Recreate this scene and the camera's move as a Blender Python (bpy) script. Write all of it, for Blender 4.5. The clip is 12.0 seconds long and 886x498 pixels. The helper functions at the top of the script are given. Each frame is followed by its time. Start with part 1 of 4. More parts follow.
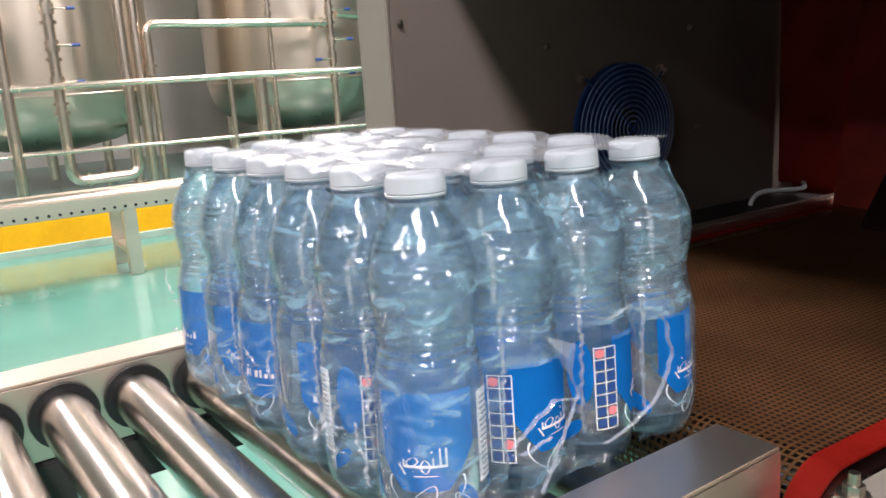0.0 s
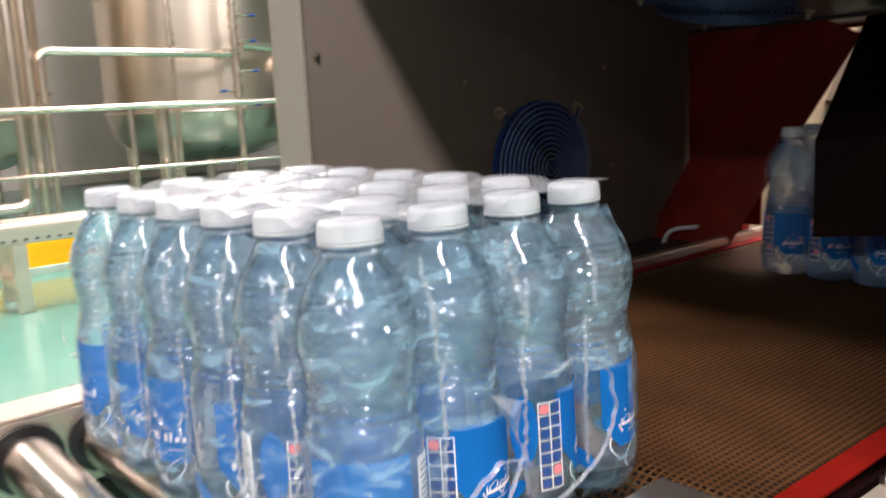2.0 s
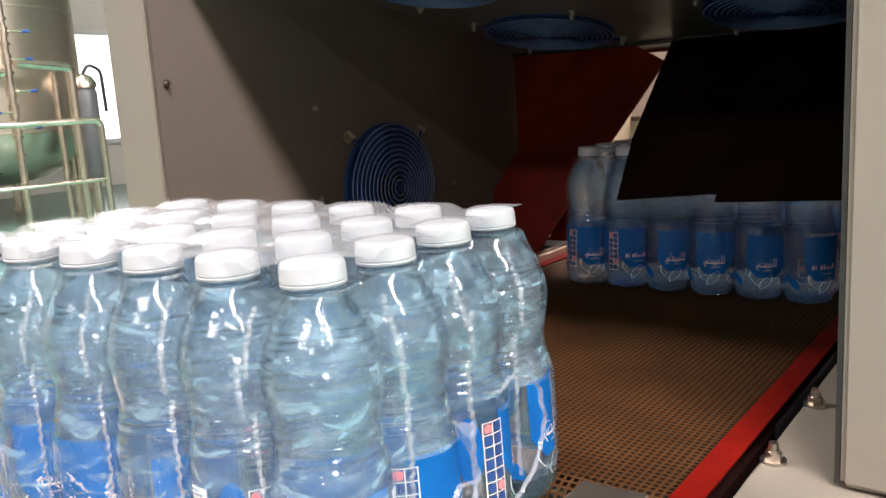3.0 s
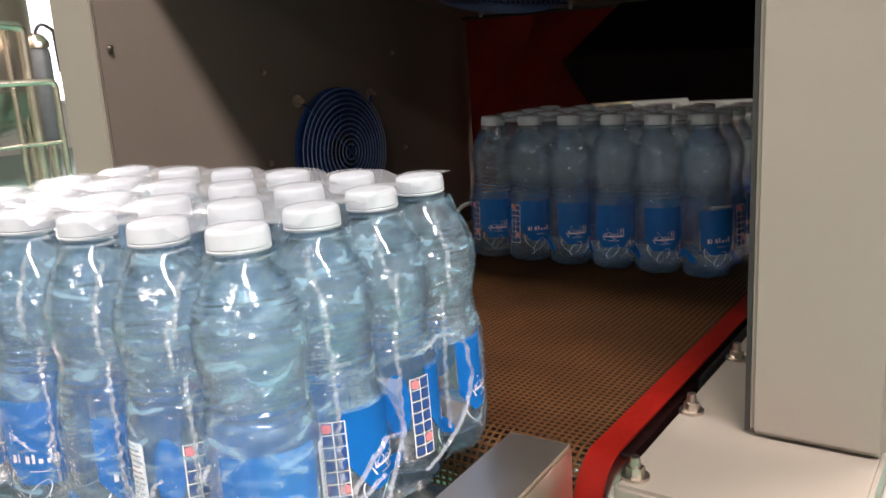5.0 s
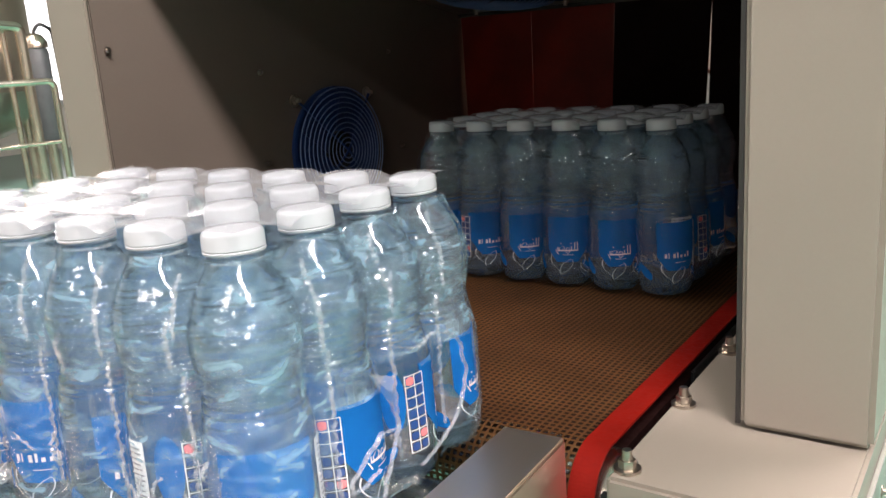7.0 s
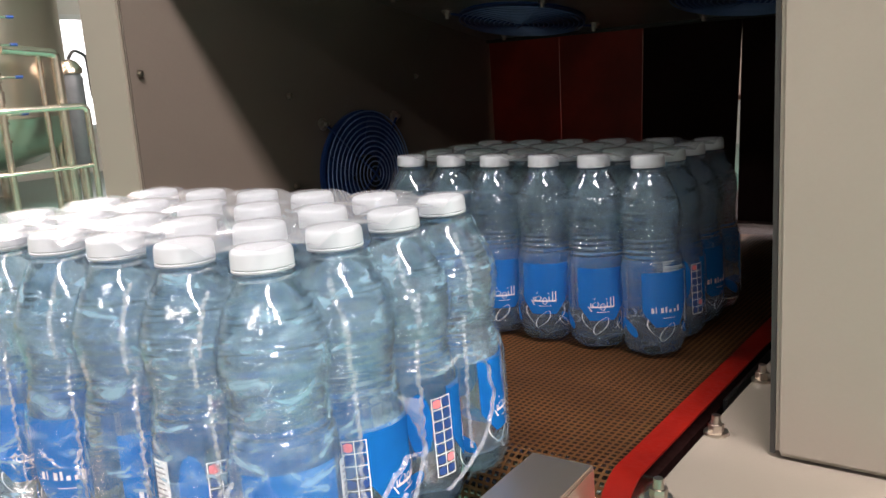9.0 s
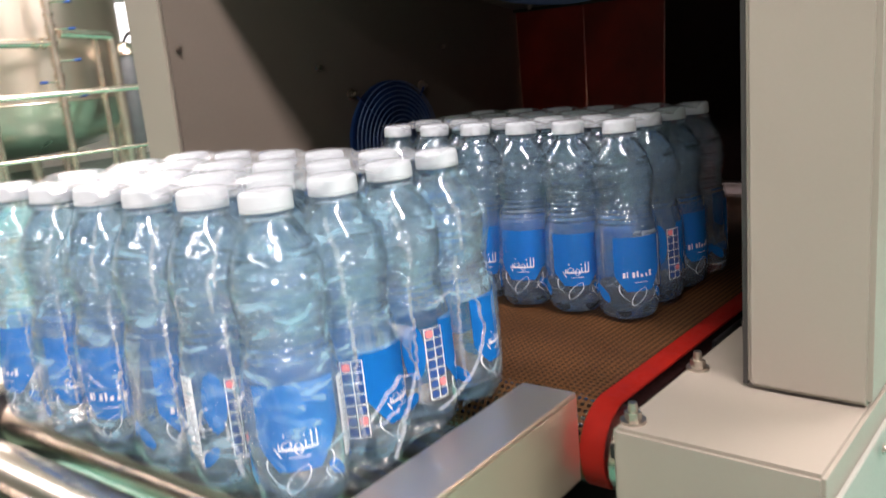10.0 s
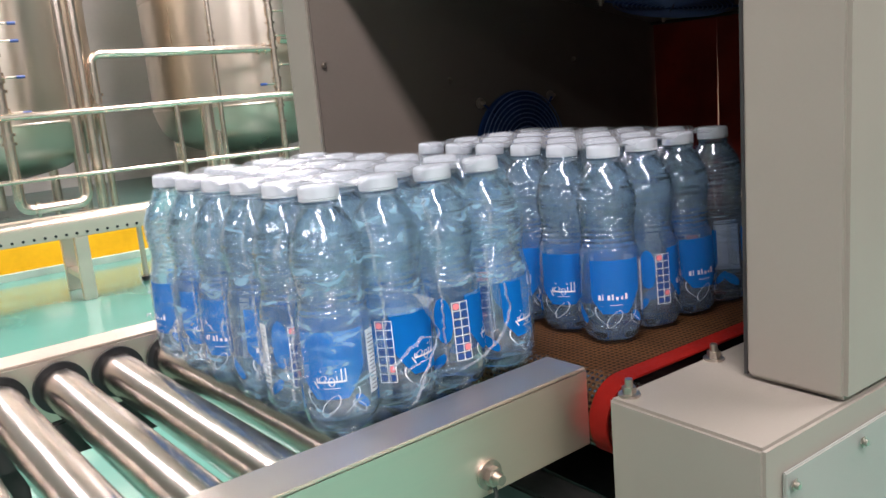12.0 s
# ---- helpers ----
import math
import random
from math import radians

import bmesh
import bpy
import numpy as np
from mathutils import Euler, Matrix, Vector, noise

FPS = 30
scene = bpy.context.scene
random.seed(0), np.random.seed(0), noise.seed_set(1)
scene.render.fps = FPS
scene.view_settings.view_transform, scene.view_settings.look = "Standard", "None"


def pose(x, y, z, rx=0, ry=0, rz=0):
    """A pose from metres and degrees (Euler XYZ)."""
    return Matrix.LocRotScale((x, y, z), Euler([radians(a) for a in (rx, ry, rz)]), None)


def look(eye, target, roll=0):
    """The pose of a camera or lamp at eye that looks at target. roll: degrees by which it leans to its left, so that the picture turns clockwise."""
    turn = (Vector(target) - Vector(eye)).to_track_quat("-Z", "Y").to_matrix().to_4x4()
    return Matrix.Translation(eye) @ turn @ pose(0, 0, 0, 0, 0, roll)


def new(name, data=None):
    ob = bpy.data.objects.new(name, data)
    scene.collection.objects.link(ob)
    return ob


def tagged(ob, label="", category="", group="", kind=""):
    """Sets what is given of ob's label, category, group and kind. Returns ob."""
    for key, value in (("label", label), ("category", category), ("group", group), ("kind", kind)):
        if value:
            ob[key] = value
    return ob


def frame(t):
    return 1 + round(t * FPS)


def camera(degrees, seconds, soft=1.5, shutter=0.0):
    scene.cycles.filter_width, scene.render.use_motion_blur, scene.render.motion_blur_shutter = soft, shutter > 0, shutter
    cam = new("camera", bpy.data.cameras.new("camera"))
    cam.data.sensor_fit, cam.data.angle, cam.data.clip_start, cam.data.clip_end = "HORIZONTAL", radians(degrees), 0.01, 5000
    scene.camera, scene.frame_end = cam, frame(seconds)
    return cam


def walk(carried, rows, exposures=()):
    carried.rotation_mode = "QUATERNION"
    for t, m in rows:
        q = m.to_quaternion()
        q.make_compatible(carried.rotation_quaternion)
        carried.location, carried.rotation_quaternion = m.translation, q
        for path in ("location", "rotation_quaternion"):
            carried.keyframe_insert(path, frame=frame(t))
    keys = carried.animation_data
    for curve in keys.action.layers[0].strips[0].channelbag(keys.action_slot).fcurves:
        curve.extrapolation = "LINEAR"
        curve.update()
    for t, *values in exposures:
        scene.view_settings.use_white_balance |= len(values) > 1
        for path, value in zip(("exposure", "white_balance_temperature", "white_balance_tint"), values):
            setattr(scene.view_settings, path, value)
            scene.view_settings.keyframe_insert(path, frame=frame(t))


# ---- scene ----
cam = camera(56.6, 12.0, shutter=0.5)
PATH = [
    (0, (-0.225, -0.383, 1.116), (0.814, 1.27, 0.685), -3.6),
    (0.5, (-0.245, -0.384, 1.114), (0.8, 1.272, 0.71), -2.1),
    (1, (-0.238, -0.378, 1.108), (0.836, 1.259, 0.698), -1.9),
    (1.5, (-0.241, -0.368, 1.11), (0.869, 1.241, 0.686), -3.2),
    (2, (-0.217, -0.343, 1.119), (1.016, 1.189, 0.754), -2.6),
    (2.5, (-0.255, -0.294, 1.133), (1.187, 1.058, 0.829), -4.4),
    (3, (-0.279, -0.292, 1.134), (1.289, 0.899, 0.782), -3.4),
    (3.5, (-0.287, -0.313, 1.137), (1.274, 0.899, 0.832), -3.1),
    (5.5, (-0.282, -0.329, 1.14), (1.32, 0.77, 0.666), -3.4),
    (6, (-0.284, -0.334, 1.142), (1.327, 0.764, 0.699), -3.6),
    (6.5, (-0.288, -0.336, 1.144), (1.313, 0.776, 0.697), -3.8),
    (8.5, (-0.281, -0.336, 1.138), (1.305, 0.782, 0.655), -4.0),
    (9, (-0.285, -0.331, 1.139), (1.286, 0.841, 0.746), -3.8),
    (9.5, (-0.297, -0.343, 1.132), (1.267, 0.838, 0.732), -4.7),
    (10, (-0.312, -0.406, 1.128), (1.169, 0.863, 0.686), -5.2),
    (10.5, (-0.302, -0.522, 1.122), (0.992, 0.907, 0.59), -3.1),
    (11, (-0.295, -0.589, 1.123), (0.865, 0.988, 0.71), -4.5),
    (11.5, (-0.307, -0.592, 1.131), (0.832, 1.004, 0.736), -4.4),
    (12, (-0.307, -0.598, 1.134), (0.832, 0.998, 0.736), -5.1),
]
# seconds, stops, kelvin
STOPS = [(0, -0.40, 6450), (1.8, -0.32, 6650), (2.5, 0.08, 6830), (3.1, 0.08, 6850), (3.7, 0.08, 6850), (5.5, -0.08, 6880), (9.5, -0.08, 6880), (10.0, 0.02, 6800), (10.6, -0.1, 6550), (11.2, -0.34, 6380), (12, -0.38, 6360)]
walk(cam, [(t, look(eye, target, roll)) for t, eye, target, roll in PATH], exposures=[(t, stops, kelvin, 24) for t, stops, kelvin in STOPS])

# ---------------------------------------------------------------- light
world = bpy.data.worlds.new("hall_world")
scene.world = world
world.use_nodes = True
world.node_tree.nodes["Background"].inputs[0].default_value = (0.75, 0.8, 0.85, 1)
world.node_tree.nodes["Background"].inputs[1].default_value = 0.15

LAMP_Z = 4.4
# The x = -5.6 pair, (4.3, 0.2) and (2.3, -1.6) are added fill lamps.
LAMPS = [(-1.35, -4.0), (-1.35, -1.75), (-1.35, 4.1), (2.2, 4.6), (-1.35, 7.4), (3.2, 7.2), (4.3, 0.2), (2.3, -1.6), (-5.6, -2.4), (-5.6, 1.2)]
LAMP_POWER = 165.0


def lamp(x, y):
    data = bpy.data.lights.new("batten_light", "AREA")
    # x > 4 is boosted to backlight the tunnel; x < -3 fills the second pack.
    data.shape, data.size, data.size_y, data.energy = "RECTANGLE", 0.44, 1.9, LAMP_POWER * (0.3 if x < -3 else 1.45 if x < 0 and y < 0 else 1.38 if y > 4 else 3.2 if x > 4 else 1.25)
    data.color = (1.0, 0.975, 0.95)
    ob = new("batten_light", data)
    ob.location = (x, y, LAMP_Z - 0.04)
    return ob


for lx, ly in LAMPS:
    lamp(lx, ly)


# ---------------------------------------------------------------- materials
def mat(name, base, rough=0.5, metal=0.0, scale=8.0, vary=0.12, grain=0.0, bump=0.0, bump_scale=60.0,
        stretch=(1, 1, 1), spec=0.5, coat=0.0, per_object=0.0):
    """A surface with broad and fine variation of colour and gloss, and a fine relief."""
    m = bpy.data.materials.new(name)
    m.use_nodes = True
    nt = m.node_tree
    n, l = nt.nodes, nt.links
    p = n["Principled BSDF"]
    p.inputs["Roughness"].default_value = rough
    p.inputs["Metallic"].default_value = metal
    p.inputs["Specular IOR Level"].default_value = spec
    p.inputs["Coat Weight"].default_value = coat
    tc = n.new("ShaderNodeTexCoord")
    mp = n.new("ShaderNodeMapping")
    mp.inputs["Scale"].default_value = stretch
    l.new(tc.outputs["Object"], mp.inputs["Vector"])
    big = n.new("ShaderNodeTexNoise")
    big.inputs["Scale"].default_value = scale
    big.inputs["Detail"].default_value = 5
    fine = n.new("ShaderNodeTexNoise")
    fine.inputs["Scale"].default_value = bump_scale
    fine.inputs["Detail"].default_value = 4
    l.new(mp.outputs[0], big.inputs["Vector"])
    l.new(mp.outputs[0], fine.inputs["Vector"])
    mix = n.new("ShaderNodeMixRGB")
    mix.blend_type = "MIX"
    dark = tuple(c * (1 - vary) for c in base)
    light = tuple(min(1.0, c * (1 + vary)) for c in base)
    mix.inputs[1].default_value = (*dark, 1)
    mix.inputs[2].default_value = (*light, 1)
    ramp = n.new("ShaderNodeMapRange")
    ramp.inputs["From Min"].default_value, ramp.inputs["From Max"].default_value = 0.3, 0.7
    l.new(big.outputs["Fac"], ramp.inputs["Value"])
    l.new(ramp.outputs[0], mix.inputs[0])
    last = mix.outputs[0]
    if grain:
        g = n.new("ShaderNodeMixRGB")
        g.blend_type = "MULTIPLY"
        g.inputs[0].default_value = grain
        l.new(last, g.inputs[1])
        l.new(fine.outputs["Fac"], g.inputs[2])
        last = g.outputs[0]
    if per_object:
        info = n.new("ShaderNodeObjectInfo")
        h = n.new("ShaderNodeHueSaturation")
        v = n.new("ShaderNodeMapRange")
        v.inputs["To Min"].default_value, v.inputs["To Max"].default_value = 1 - per_object, 1 + per_object
        l.new(info.outputs["Random"], v.inputs["Value"])
        l.new(v.outputs[0], h.inputs["Value"])
        l.new(last, h.inputs["Color"])
        last = h.outputs[0]
    l.new(last, p.inputs["Base Color"])
    rr = n.new("ShaderNodeMapRange")
    rr.inputs["To Min"].default_value, rr.inputs["To Max"].default_value = max(0.02, rough * 0.75), min(1, rough * 1.25)
    l.new(fine.outputs["Fac"], rr.inputs["Value"])
    l.new(rr.outputs[0], p.inputs["Roughness"])
    if bump:
        b = n.new("ShaderNodeBump")
        b.inputs["Strength"].default_value = bump
        b.inputs["Distance"].default_value = 0.002
        l.new(fine.outputs["Fac"], b.inputs["Height"])
        l.new(b.outputs[0], p.inputs["Normal"])
    return m


def glowing(name, color, strength):
    m = bpy.data.materials.new(name)
    m.use_nodes = True
    p = m.node_tree.nodes["Principled BSDF"]
    p.inputs["Base Color"].default_value = (*color, 1)
    p.inputs["Emission Color"].default_value = (*color, 1)
    p.inputs["Emission Strength"].default_value = strength
    return m


def clear(name, tint, body, shine_rough, body_share, face=0.05, rim=0.5, bump=0.0, bump_scale=80.0, refract=0.0, flat=1.0, streak=0.0, squash=4.5, sparse=0.42):
    """Clear plastic: light passes, some is scattered in the wall, and the surface shines."""
    m = bpy.data.materials.new(name)
    m.use_nodes = True
    nt = m.node_tree
    n, l = nt.nodes, nt.links
    n.remove(n["Principled BSDF"])
    out = n["Material Output"]
    tr = n.new("ShaderNodeBsdfTransparent")
    tr.inputs[0].default_value = (*tint, 1)
    passing = tr.outputs[0]
    nb = None
    if bump:
        tc = n.new("ShaderNodeTexCoord")
        tx = n.new("ShaderNodeTexNoise")
        tx.inputs["Scale"].default_value = bump_scale
        tx.inputs["Detail"].default_value = 3
        sq = n.new("ShaderNodeMapping")
        sq.inputs["Scale"].default_value = (1, 1, flat)
        l.new(tc.outputs["Object"], sq.inputs["Vector"])
        l.new(sq.outputs[0], tx.inputs["Vector"])
        b = n.new("ShaderNodeBump")
        b.inputs["Strength"].default_value = bump
        b.inputs["Distance"].default_value = 0.003
        l.new(tx.outputs["Fac"], b.inputs["Height"])
        nb = b.outputs[0]
    if refract:
        rf = n.new("ShaderNodeBsdfRefraction")
        rf.inputs["Color"].default_value = (*tint, 1)
        rf.inputs["Roughness"].default_value = 0.03
        rf.inputs["IOR"].default_value = 1.33
        if nb:
            l.new(nb, rf.inputs["Normal"])
        mx = n.new("ShaderNodeMixShader")
        mx.inputs[0].default_value = refract
        l.new(passing, mx.inputs[1])
        l.new(rf.outputs[0], mx.inputs[2])
        passing = mx.outputs[0]
    df = n.new("ShaderNodeBsdfDiffuse")
    df.inputs[0].default_value = (*body, 1)
    tl = n.new("ShaderNodeBsdfTranslucent")
    tl.inputs[0].default_value = (*body, 1)
    half = n.new("ShaderNodeMixShader")
    half.inputs[0].default_value = 0.35
    l.new(df.outputs[0], half.inputs[1])
    l.new(tl.outputs[0], half.inputs[2])
    mb = n.new("ShaderNodeMixShader")
    mb.inputs[0].default_value = body_share
    if streak:
        t2 = n.new("ShaderNodeTexCoord")
        m2 = n.new("ShaderNodeMapping")
        m2.inputs["Scale"].default_value = (0.8, 0.8, squash)
        info = n.new("ShaderNodeObjectInfo")
        add = n.new("ShaderNodeVectorMath")
        l.new(info.outputs["Random"], add.inputs[1])
        l.new(t2.outputs["Object"], add.inputs[0])
        l.new(add.outputs[0], m2.inputs["Vector"])
        s2 = n.new("ShaderNodeTexNoise")
        s2.inputs["Scale"].default_value = 60
        s2.inputs["Detail"].default_value = 4
        s2.inputs["Distortion"].default_value = 0.8
        l.new(m2.outputs[0], s2.inputs["Vector"])
        r2 = n.new("ShaderNodeMapRange")
        r2.inputs["From Min"].default_value, r2.inputs["From Max"].default_value = sparse, 0.70
        r2.inputs["To Min"].default_value, r2.inputs["To Max"].default_value = body_share * max(0.0, 1 - streak), body_share * (1 + 1.6 * streak)
        l.new(s2.outputs["Fac"], r2.inputs["Value"])
        l.new(r2.outputs[0], mb.inputs[0])
    l.new(passing, mb.inputs[1])
    l.new(half.outputs[0], mb.inputs[2])
    gl = n.new("ShaderNodeBsdfGlossy")
    gl.inputs["Roughness"].default_value = shine_rough
    lw = n.new("ShaderNodeLayerWeight")
    lw.inputs["Blend"].default_value = 0.5
    pw = n.new("ShaderNodeMath")
    pw.operation = "POWER"
    pw.inputs[1].default_value = 3.5
    l.new(lw.outputs["Facing"], pw.inputs[0])
    sc = n.new("ShaderNodeMath")
    sc.operation = "MULTIPLY_ADD"
    sc.inputs[1].default_value, sc.inputs[2].default_value = rim, face
    l.new(pw.outputs[0], sc.inputs[0])
    if nb:
        l.new(nb, gl.inputs["Normal"])
        l.new(nb, lw.inputs["Normal"])
        l.new(nb, df.inputs["Normal"])
    top = n.new("ShaderNodeMixShader")
    l.new(sc.outputs[0], top.inputs[0])
    l.new(mb.outputs[0], top.inputs[1])
    l.new(gl.outputs[0], top.inputs[2])
    l.new(top.outputs[0], out.inputs["Surface"])
    return m


M = {}
M["floor"] = mat("green_epoxy", (0.085, 0.262, 0.202), 0.16, 0, 1.2, 0.10, 0, 0.05, 40, spec=0.5, coat=0.2)
M["plinth"] = mat("green_epoxy_platform", (0.09, 0.20, 0.165), 0.25, 0, 1.5, 0.14, 0, 0.05, 40)
M["yellow"] = mat("yellow_paint", (0.82, 0.42, 0.004), 0.6, 0, 3.0, 0.12, 0.15, 0.1, 30, spec=0.2)
M["kerb"] = mat("kerb_paint", (0.42, 0.55, 0.45), 0.6, 0, 4.0, 0.2, 0.2, 0.15, 25)
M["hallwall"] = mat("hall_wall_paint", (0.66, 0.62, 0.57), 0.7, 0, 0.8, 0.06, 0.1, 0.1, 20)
# Assumed side walls, darker than the back wall to hold down bounced light.
M["hallside"] = mat("bounce_cut_hall_grey", (0.27, 0.255, 0.235), 0.6, 0, 0.8, 0.10, 0.1, 0.1, 20)
M["hallceil"] = mat("hall_ceiling", (0.66, 0.65, 0.64), 0.8, 0, 1.0, 0.05)
M["powder"] = mat("beige_grey_powder_coat", (0.27, 0.236, 0.195), 0.42, 0, 5.0, 0.05, 0.06, 0.03, 420, spec=0.4)
M["panel"] = mat("pale_grey_panel_coat", (0.28, 0.28, 0.245), 0.4, 0, 5.0, 0.05, 0.06, 0.03, 420, spec=0.4)
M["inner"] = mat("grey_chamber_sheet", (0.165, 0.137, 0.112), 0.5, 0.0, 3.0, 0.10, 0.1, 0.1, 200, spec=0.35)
M["tunnel"] = mat("heat_stained_sheet", (0.50, 0.38, 0.25), 0.5, 0.0, 4.0, 0.25, 0.2, 0.1, 60)
M["roof"] = mat("dark_roof_sheet", (0.21, 0.182, 0.16), 0.34, 0.35, 3.0, 0.2, 0.1, 0.05, 200)
M["steel"] = mat("brushed_stainless", (0.80, 0.68, 0.58), 0.40, 1.0, 6.0, 0.08, 0.06, 0.015, 260, stretch=(0.03, 1, 1))
M["roller"] = mat("turned_stainless_roller", (0.58, 0.52, 0.46), 0.24, 1.0, 8.0, 0.10, 0.08, 0.02, 240, stretch=(1, 0.05, 1))
M["tank"] = mat("tank_stainless", (0.68, 0.60, 0.50), 0.30, 1.0, 1.2, 0.12, 0.0, 0.0, 3.0, stretch=(1, 1, 0.08))
M["pipe"] = mat("polished_pipe_steel", (0.84, 0.71, 0.60), 0.22, 1.0, 5.0, 0.12, 0.05, 0.05, 80)
M["bolt"] = mat("zinc_bolt", (0.55, 0.49, 0.42), 0.32, 1.0, 60.0, 0.3, 0.2, 0.2, 400)
M["black"] = mat("black_plastic", (0.012, 0.012, 0.013), 0.4, 0, 20.0, 0.3, 0.1, 0.1, 200)
M["dark"] = mat("dark_frame_paint", (0.03, 0.028, 0.026), 0.5, 0, 10.0, 0.3, 0.2, 0.1, 120)
M["blue"] = mat("blue_guard_paint", (0.008, 0.04, 0.16), 0.4, 0.0, 20.0, 0.2, 0.1, 0.05, 100)
M["wire"] = mat("guard_wire", (0.13, 0.21, 0.42), 0.4, 0.0, 30.0, 0.2)
M["belt"] = mat("brown_mesh_belt", (0.108, 0.048, 0.018), 0.7, 0, 9.0, 0.32, 0.35, 0.2, 500, spec=0.12)
M["red"] = mat("red_belt_edge", (0.21, 0.008, 0.004), 0.6, 0, 14.0, 0.22, 0.2, 0.15, 220, spec=0.10)
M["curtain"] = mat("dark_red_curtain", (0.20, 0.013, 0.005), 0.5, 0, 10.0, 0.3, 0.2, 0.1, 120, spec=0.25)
# Near-black copy of the curtain red, with the strips' shade put into the colour.
M["rubber"] = mat("shade_darkened_rubber", (0.012, 0.003, 0.0025), 0.7, 0, 10.0, 0.3, 0.2, 0.1, 120, spec=0.12)
M["cap"] = mat("white_cap", (0.48, 0.51, 0.54), 0.4, 0, 30.0, 0.03)
M["label"] = clear("blue_label_print", (0.01, 0.40, 0.95), (0.0005, 0.19, 0.60), 0.25, 0.93, 0.008, 0.10, 0.05, 200)
M["print"] = mat("white_print", (0.82, 0.84, 0.86), 0.4, 0, 60.0, 0.05)
M["pink"] = mat("pink_print", (0.85, 0.22, 0.24), 0.4, 0, 60.0, 0.08)
M["navy"] = mat("navy_print", (0.01, 0.06, 0.24), 0.4, 0, 60.0, 0.08)
M["grey_print"] = mat("grey_print", (0.25, 0.25, 0.27), 0.5, 0, 60.0, 0.08)
M["bottle"] = clear("pet_bottle_with_water", (0.935, 0.97, 1.0), (0.46, 0.76, 1.0), 0.05, 0.12, 0.08, 0.8, 0.02, 45, refract=0.77, flat=4.0, streak=0.5)
# Loose film is hazy; extra pale scatter also stands in for stronger light on pack_1.
M["film"] = clear("loose_brightened_film", (0.985, 0.99, 1.0), (0.52, 0.84, 1.0), 0.06, 0.225, 0.05, 0.65, 0.26, 45, streak=0.65, squash=1.8, sparse=0.48)
M["tightfilm"] = clear("tight_shrink_film", (0.985, 0.99, 1.0), (0.80, 0.92, 1.0), 0.06, 0.015, 0.03, 0.5, 0.35, 40)
M["tear"] = clear("creased_film", (0.92, 0.96, 0.98), (0.85, 0.89, 0.93), 0.15, 0.28, 0.10, 0.4, 0.6, 90)
M["topfilm"] = clear("hazy_shrink_film", (0.98, 0.985, 0.99), (0.88, 0.91, 0.94), 0.2, 0.26, 0.05, 0.3, 0.4, 60)
M["lampface"] = glowing("lamp_diffuser", (1.0, 0.97, 0.92), 9.0)
M["window"] = glowing("daylit_window", (0.95, 0.98, 1.0), 2.6)
M["grey"] = mat("grey_plastic_housing", (0.10, 0.105, 0.11), 0.4, 0, 8.0, 0.2, 0.1)
M["handle"] = mat("blue_valve_handle", (0.02, 0.06, 0.22), 0.4, 0, 30.0, 0.1)
M["green"] = mat("green_terminal", (0.03, 0.22, 0.10), 0.5, 0, 80.0, 0.3)


# ---------------------------------------------------------------- mesh helpers
def mesh_of(name, bm, material, smooth=False, angle=35):
    me = bpy.data.meshes.new(name)
    bmesh.ops.recalc_face_normals(bm, faces=bm.faces)
    bm.to_mesh(me)
    bm.free()
    me.materials.append(material)
    if smooth:
        me.shade_smooth()
        me.set_sharp_from_angle(angle=radians(angle))
    return me


def part(name, bm, material, parent=None, label="", smooth=False, m=None, angle=35):
    me = bm if isinstance(bm, bpy.types.Mesh) else mesh_of(name, bm, material, smooth, angle)
    ob = new(name, me)
    if parent:
        ob.parent = parent
    if m is not None:
        ob.matrix_basis = m
    if label:
        ob["label"] = label
    return ob


def holder(name, m, label, category, group="", kind=""):
    ob = new(name)
    ob.empty_display_size = 0.05
    ob.matrix_basis = m
    return tagged(ob, label, category, group, kind)


def box(bm, x0, x1, y0, y1, z0, z1, bevel=0.0, m=None):
    vs = [bm.verts.new((x, y, z)) for x in (x0, x1) for y in (y0, y1) for z in (z0, z1)]
    if m is not None:
        for v in vs:
            v.co = m @ v.co
    fs = [bm.faces.new([vs[i] for i in q]) for q in ((0, 1, 3, 2), (4, 6, 7, 5), (0, 4, 5, 1), (2, 3, 7, 6), (0, 2, 6, 4), (1, 5, 7, 3))]
    if bevel:
        es = list({e for f in fs for e in f.edges})
        bmesh.ops.bevel(bm, geom=es, offset=bevel, segments=2, affect="EDGES", clamp_overlap=True)
    return bm


def boxed(x0, x1, y0, y1, z0, z1, bevel=0.002):
    return box(bmesh.new(), x0, x1, y0, y1, z0, z1, bevel)


def rod(bm, a, b, r, seg=14, caps=True, r2=None):
    a, b = Vector(a), Vector(b)
    q = (b - a).to_track_quat("Z", "Y").to_matrix()
    r2 = r if r2 is None else r2
    rings = []
    for c, rr in ((a, r), (b, r2)):
        rings.append([bm.verts.new(c + q @ Vector((rr * math.cos(2 * math.pi * i / seg), rr * math.sin(2 * math.pi * i / seg), 0))) for i in range(seg)])
    for i in range(seg):
        j = (i + 1) % seg
        bm.faces.new((rings[0][i], rings[0][j], rings[1][j], rings[1][i]))
    if caps:
        bm.faces.new(rings[0][::-1])
        bm.faces.new(rings[1])
    return bm


